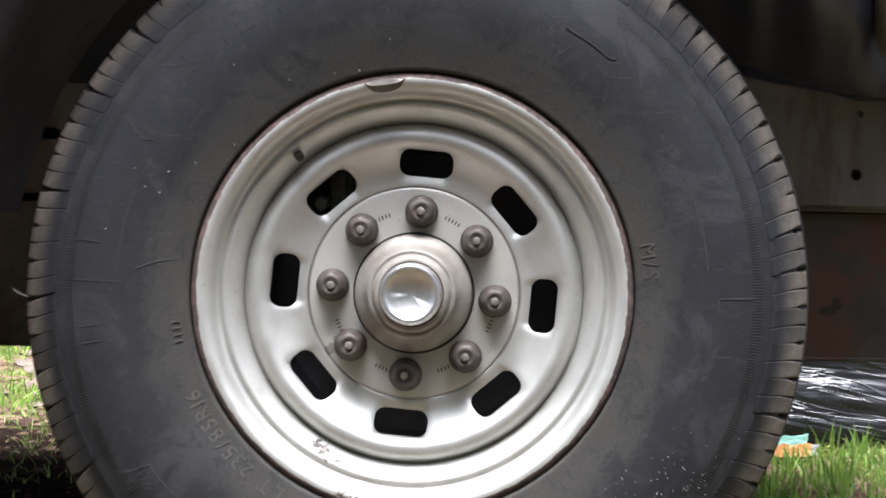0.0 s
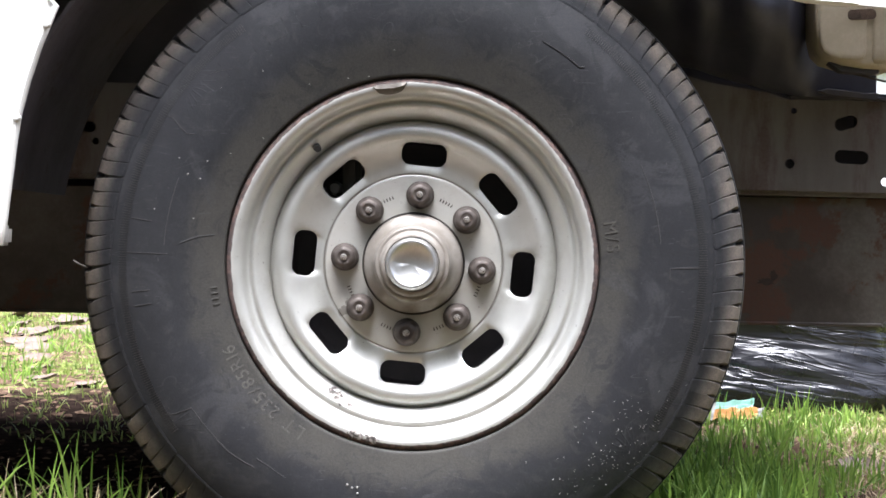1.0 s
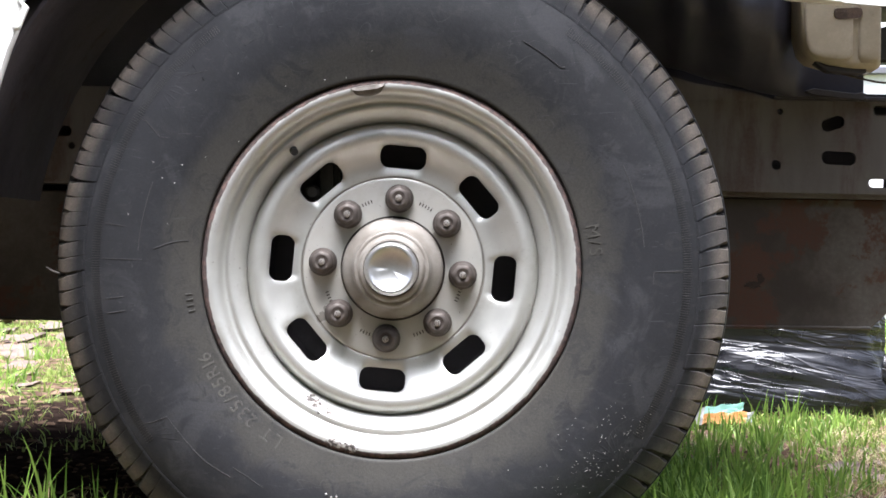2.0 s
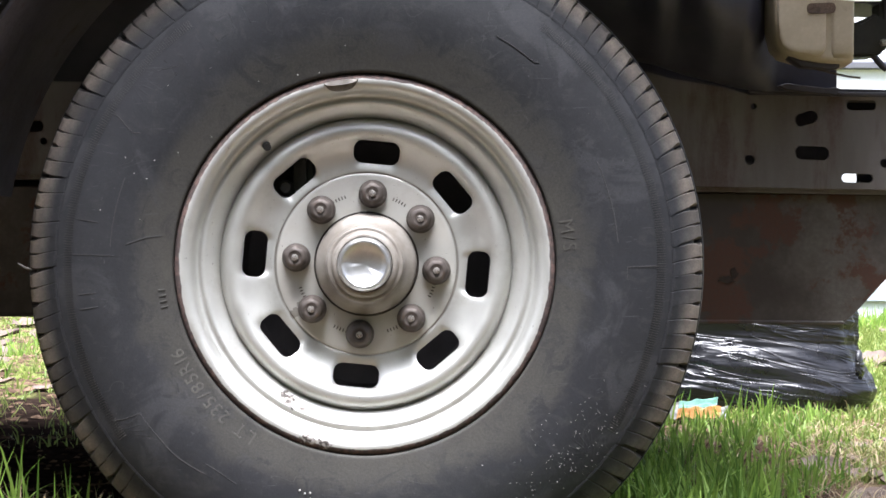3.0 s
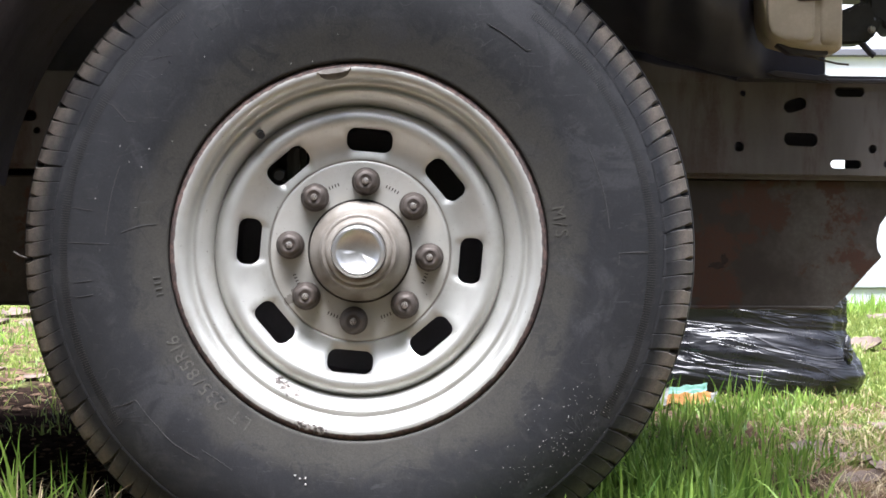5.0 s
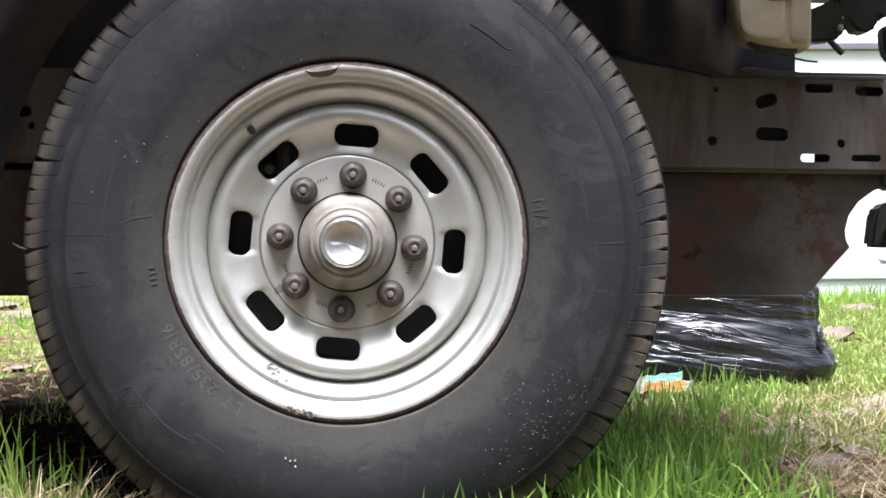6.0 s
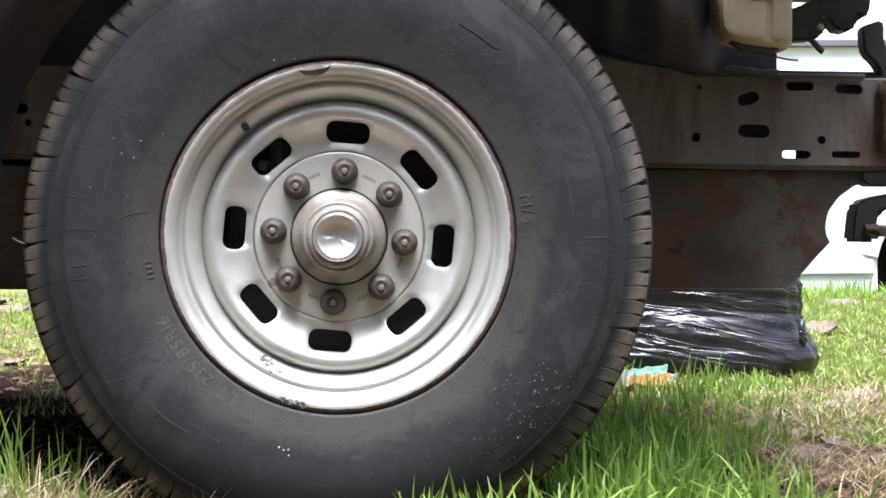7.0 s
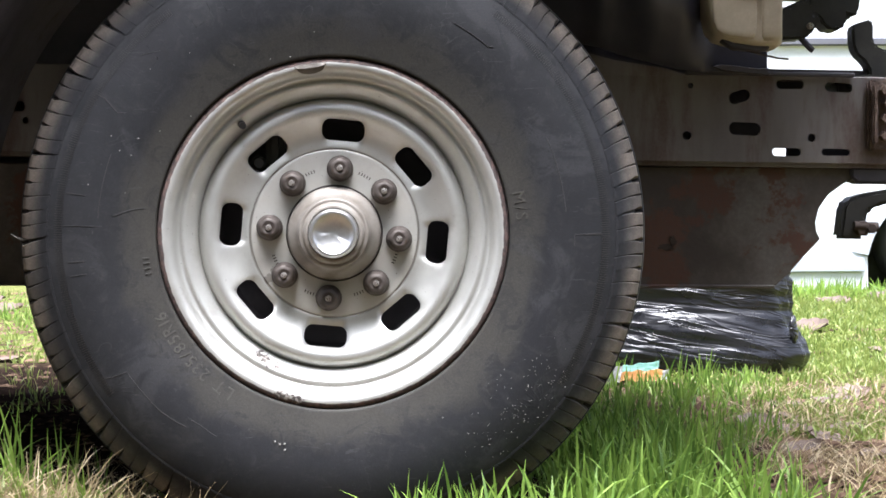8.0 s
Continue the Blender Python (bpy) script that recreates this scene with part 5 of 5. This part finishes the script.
def build_packet():
    at = (0.668, 1.93, 0.0)
    thing = empty_thing("snack_packet", at)
    tagged(thing, "crumpled white, teal and orange wrapper lying in grass", "wrapper")
    # bands across the face: share of the length, share of the height
    for name, mat, u0, u1, v0, v1 in (("white_end", WRAP_WHITE, 0.0, 0.24, 0.0, 1.0), ("teal_band", WRAP_TEAL, 0.24, 0.82, 0.0, 0.42), ("orange_band", WRAP_ORANGE, 0.24, 0.90, 0.42, 1.0), ("white_corner", WRAP_WHITE, 0.90, 1.0, 0.42, 1.0)):
        bm = bmesh.new()
        rows = []
        for j in range(11):
            v = v0 + (v1 - v0) * j / 10
            row = []
            for i in range(19):
                u = u0 + (u1 - u0) * i / 18
                x = at[0] - 0.070 + 0.150 * u + 0.010 * (1 - v)
                y = at[1] + 0.010 - 0.012 * v
                z = 0.014 + (0.032 + 0.016 * u) * (1 - v) + 0.007 * smooth_noise(u * 7, v * 7, 2.0) - 0.03 * max(0.0, 0.12 - u) / 0.12
                row.append(bm.verts.new((x, y, z)))
            rows.append(row)
        for a, b in zip(rows, rows[1:]):
            for i in range(18):
                bm.faces.new((a[i], a[i + 1], b[i + 1], b[i]))
        made = bmesh.ops.extrude_face_region(bm, geom=list(bm.faces))
        bmesh.ops.translate(bm, vec=(0, 0.040, -0.012), verts=[v for v in made["geom"] if isinstance(v, bmesh.types.BMVert)])
        bmesh.ops.recalc_face_normals(bm, faces=bm.faces)
        part(name, bm, mat, thing, name.split("_")[0] + " printed part of the wrapper")


def leaf_mesh(length, width, curl, seed):
    """A curled dead leaf with a raised midrib."""
    bm = bmesh.new()
    n, m = 10, 6
    rows = []
    for j in range(n + 1):
        f = j / n
        half = width / 2 * math.sin(math.pi * min(1, f * 0.93 + 0.05)) ** 0.75 * (1 + 0.18 * math.sin(f * 26 + seed))
        row = []
        for i in range(m + 1):
            g = -1 + 2 * i / m
            row.append(bm.verts.new((length * (f - 0.5), half * g, curl * (0.9 * g * g + (2 * f - 1) ** 2 * 0.8) + 0.004 * smooth_noise(f * 4, g * 3, seed) + 0.004)))
        rows.append(row)
    for a, b in zip(rows, rows[1:]):
        for i in range(m):
            bm.faces.new((a[i], a[i + 1], b[i + 1], b[i]))
    made = bmesh.ops.extrude_face_region(bm, geom=list(bm.faces))
    bmesh.ops.translate(bm, vec=(0, 0, -0.0015), verts=[v for v in made["geom"] if isinstance(v, bmesh.types.BMVert)])
    bmesh.ops.recalc_face_normals(bm, faces=bm.faces)
    return bm


def build_leaves():
    spots = [(0.92, 1.41, 0.085, 0.075), (0.79, 1.09, 0.095, 0.080), (0.95, 1.06, 0.080, 0.06), (1.125, 1.70, 0.10, 0.085), (0.99, 1.80, 0.09, 0.06), (0.88, 0.92, 0.07, 0.05), (1.22, 1.58, 0.08, 0.06), (0.86, 1.20, 0.08, 0.065), (0.845, 1.02, 0.075, 0.06), (1.02, 1.48, 0.085, 0.07), (1.06, 1.56, 0.08, 0.06), (0.80, 0.78, 0.075, 0.06), (0.90, 0.66, 0.07, 0.055), (1.56, 3.90, 0.17, 0.16), (1.72, 3.25, 0.12, 0.10), (1.55, 2.9, 0.12, 0.08),
             (1.50, 2.55, 0.10, 0.07), (2.2, 6.0, 0.22, 0.14), (2.6, 6.4, 0.24, 0.15), (-1.85, 5.7, 0.24, 0.20), (-2.10, 6.4, 0.22, 0.15), (-1.70, 5.0, 0.20, 0.14), (-1.55, 4.5, 0.16, 0.11), (-1.40, 3.9, 0.15, 0.10), (-2.05, 5.3, 0.20, 0.14), (-1.65, 5.9, 0.18, 0.12), (-1.95, 6.9, 0.26, 0.18), (-1.30, 3.5, 0.12, 0.08), (-2.35, 7.4, 0.26, 0.18), (-1.20, 3.15, 0.10, 0.08), (-1.48, 3.55, 0.12, 0.09), (-1.02, 2.95, 0.09, 0.07), (-1.75, 4.2, 0.14, 0.10)]
    for i, (x, y, l, w) in enumerate(spots):
        ob = mesh_object("dead_leaf", leaf_mesh(l, w, l * 0.07, i * 1.7), LEAF, 60)
        ob.matrix_world = pose(x, y, ground_height(x, y) + 0.004, rng.uniform(4, 22), rng.uniform(-10, 10), rng.uniform(-50, 50))
        tagged(ob, "curled brown dead leaf lying on the ground", "leaf", "dead leaves")


def build_litter():
    """Bits of dead leaf, twig and stone trodden into the soil."""
    verts, faces = [], []
    for n, x0, x1, y0, y1, big in ((2600, 0.55, 1.6, 0.1, 2.4, 0.012), (2200, 0.62, 1.4, 0.2, 2.0, 0.034), (2600, 0.9, 3.0, 2.2, 7.0, 0.026), (4600, -2.9, -0.6, 2.6, 8.0, 0.034), (600, -0.8, 0.1, -0.2, 0.7, 0.008), (1200, -1.6, -0.35, 0.7, 1.7, 0.012), (420, -1.5, -0.5, 1.6, 2.8, 0.022)):
        for i in range(n):
            x, y = rng.uniform(x0, x1), rng.uniform(y0, y1)
            if in_tyre(x, y) or smooth_noise(x * 2.5, y * 2.5, 15.0) < rng.uniform(-0.4, 0.2):
                continue
            z, k, s = ground_height(x, y), len(verts), big * rng.uniform(0.3, 1.0)
            a, tip = rng.uniform(0, TAU), rng.uniform(0.1, 0.6)
            for d, f in ((0, 1.0), (1.1, 0.6), (2.2, 0.8), (3.3, 0.9), (4.6, 0.55)):
                px, py = math.cos(a + d) * s * f, math.sin(a + d) * s * f * 0.7
                verts.append((x + px, y + py, z + 0.003 + max(0.0, py + 0.3 * px) * tip + 0.1 * s))
            verts.append((x, y, z + 0.006 + 0.22 * s))
            faces += [(k + j, k + (j + 1) % 5, k + 5) for j in range(5)]
    me = bpy.data.meshes.new("leaf_litter")
    me.from_pydata(verts, [], faces)
    me.materials.append(LITTER)
    tagged(new("leaf_litter", me), "brown and grey scraps of dead leaf and stone on the soil", "litter", kind="stuff")


def build_van():
    y0 = 7.30
    van = empty_thing("parked_van", (3.5, y0 + 0.9, 0.0))
    tagged(van, "white parked van standing on the grass", "van")
    cx, cz, rad = 3.17, 0.10, 0.455
    outline = [(1.0, -0.01), (cx - rad * 0.95, -0.01)]
    for d in range(164, 15, -8):
        outline.append((cx + rad * math.cos(radians(d)), cz + rad * 1.03 * math.sin(radians(d))))
    outline += [(cx + rad * 0.95, -0.01), (5.0, -0.01), (5.3, 0.5), (5.3, 1.0), (4.7, 1.9), (1.1, 1.95), (1.0, 1.8)]
    part("body", extruded(outline, y0, y0 + 1.7, 0.02, 2), VAN, van, "plain white painted body", 30)
    part("side_moulding", box((1.02, y0 - 0.020, 0.105), (cx - rad - 0.005, y0 - 0.002, 0.185), 0.006), MOULD, van, "blue-grey side moulding")
    part("roof_trim", box((1.02, y0 - 0.03, 1.335), (4.8, y0 - 0.002, 1.375), 0.008), TRIM, van, "dark grey roof trim")
    flare = bmesh.new()
    rows = []
    for d in range(168, 11, -6):
        c, sn = math.cos(radians(d)), math.sin(radians(d)) * 1.03
        rows.append([flare.verts.new((cx + r * c, y, cz + r * sn)) for r, y in ((rad + 0.085, y0 - 0.001), (rad + 0.06, y0 - 0.016), (rad - 0.004, y0 - 0.016), (rad - 0.008, y0 + 0.03))])
    for u, v in zip(rows, rows[1:]):
        for k in range(3):
            flare.faces.new((u[k], u[k + 1], v[k + 1], v[k]))
    bmesh.ops.recalc_face_normals(flare, faces=flare.faces)
    part("wheel_arch_flare", flare, MOULD, van, "blue-grey lip round the wheel arch", 60)
    part("arch_lining", box((cx - rad + 0.02, y0 + 0.28, 0.0), (cx + rad - 0.02, y0 + 0.30, cz + rad), 0.01), VALVE, van, "dark lining behind the wheel")
    hub_z = 0.30
    tyre = part("van_wheel", revolve([(0.30, 0.06), (0.305, 0.02), (0.325, 0.0), (0.35, 0.015), (0.365, 0.05), (0.365, 0.18), (0.30, 0.2)], 48, (cx, y0 + 0.03, hub_z)), VALVE, van, "dark van tyre", 50)
    part("rim", revolve([(0.0, 0.07), (0.10, 0.05), (0.27, 0.06), (0.300, 0.03), (0.303, 0.1)], 40, (cx, y0 + 0.03, hub_z)), HOOK, tyre, "dark wheel rim")
    for i in range(26):
        a = TAU * (i + 0.5) / 26
        pts = placed(rounded_rect(0.020, 0.11, 0.006, 2), (cx + 0.225 * math.cos(a), hub_z + 0.225 * math.sin(a)), math.degrees(a) - 90)
        part("spoke", extruded(pts, y0 + 0.062, y0 + 0.094), STUD, tyre, "pale spoke")


build_ground()
# wall added behind the camera to keep low sky light off the wheel
tagged(mesh_object("sky_block_wall", box((-14, -5.2, -0.05), (14, -4.8, 4.6), 0.05), SKY_BLOCK), "plain dark green wall, added unseen to block low sky light", "hedge", kind="structure")
truck = empty_thing("pickup_truck", (0, 0.9, 0.0))
tagged(truck, "old white pickup truck with rusty frame, parked on grass", "pickup truck")
build_body(truck)
build_frame(truck)
build_front_parts(truck)
build_liner(truck)
build_van()
build_bag()
build_packet()
build_leaves()
build_litter()
build_grass()
build_wheel(truck)
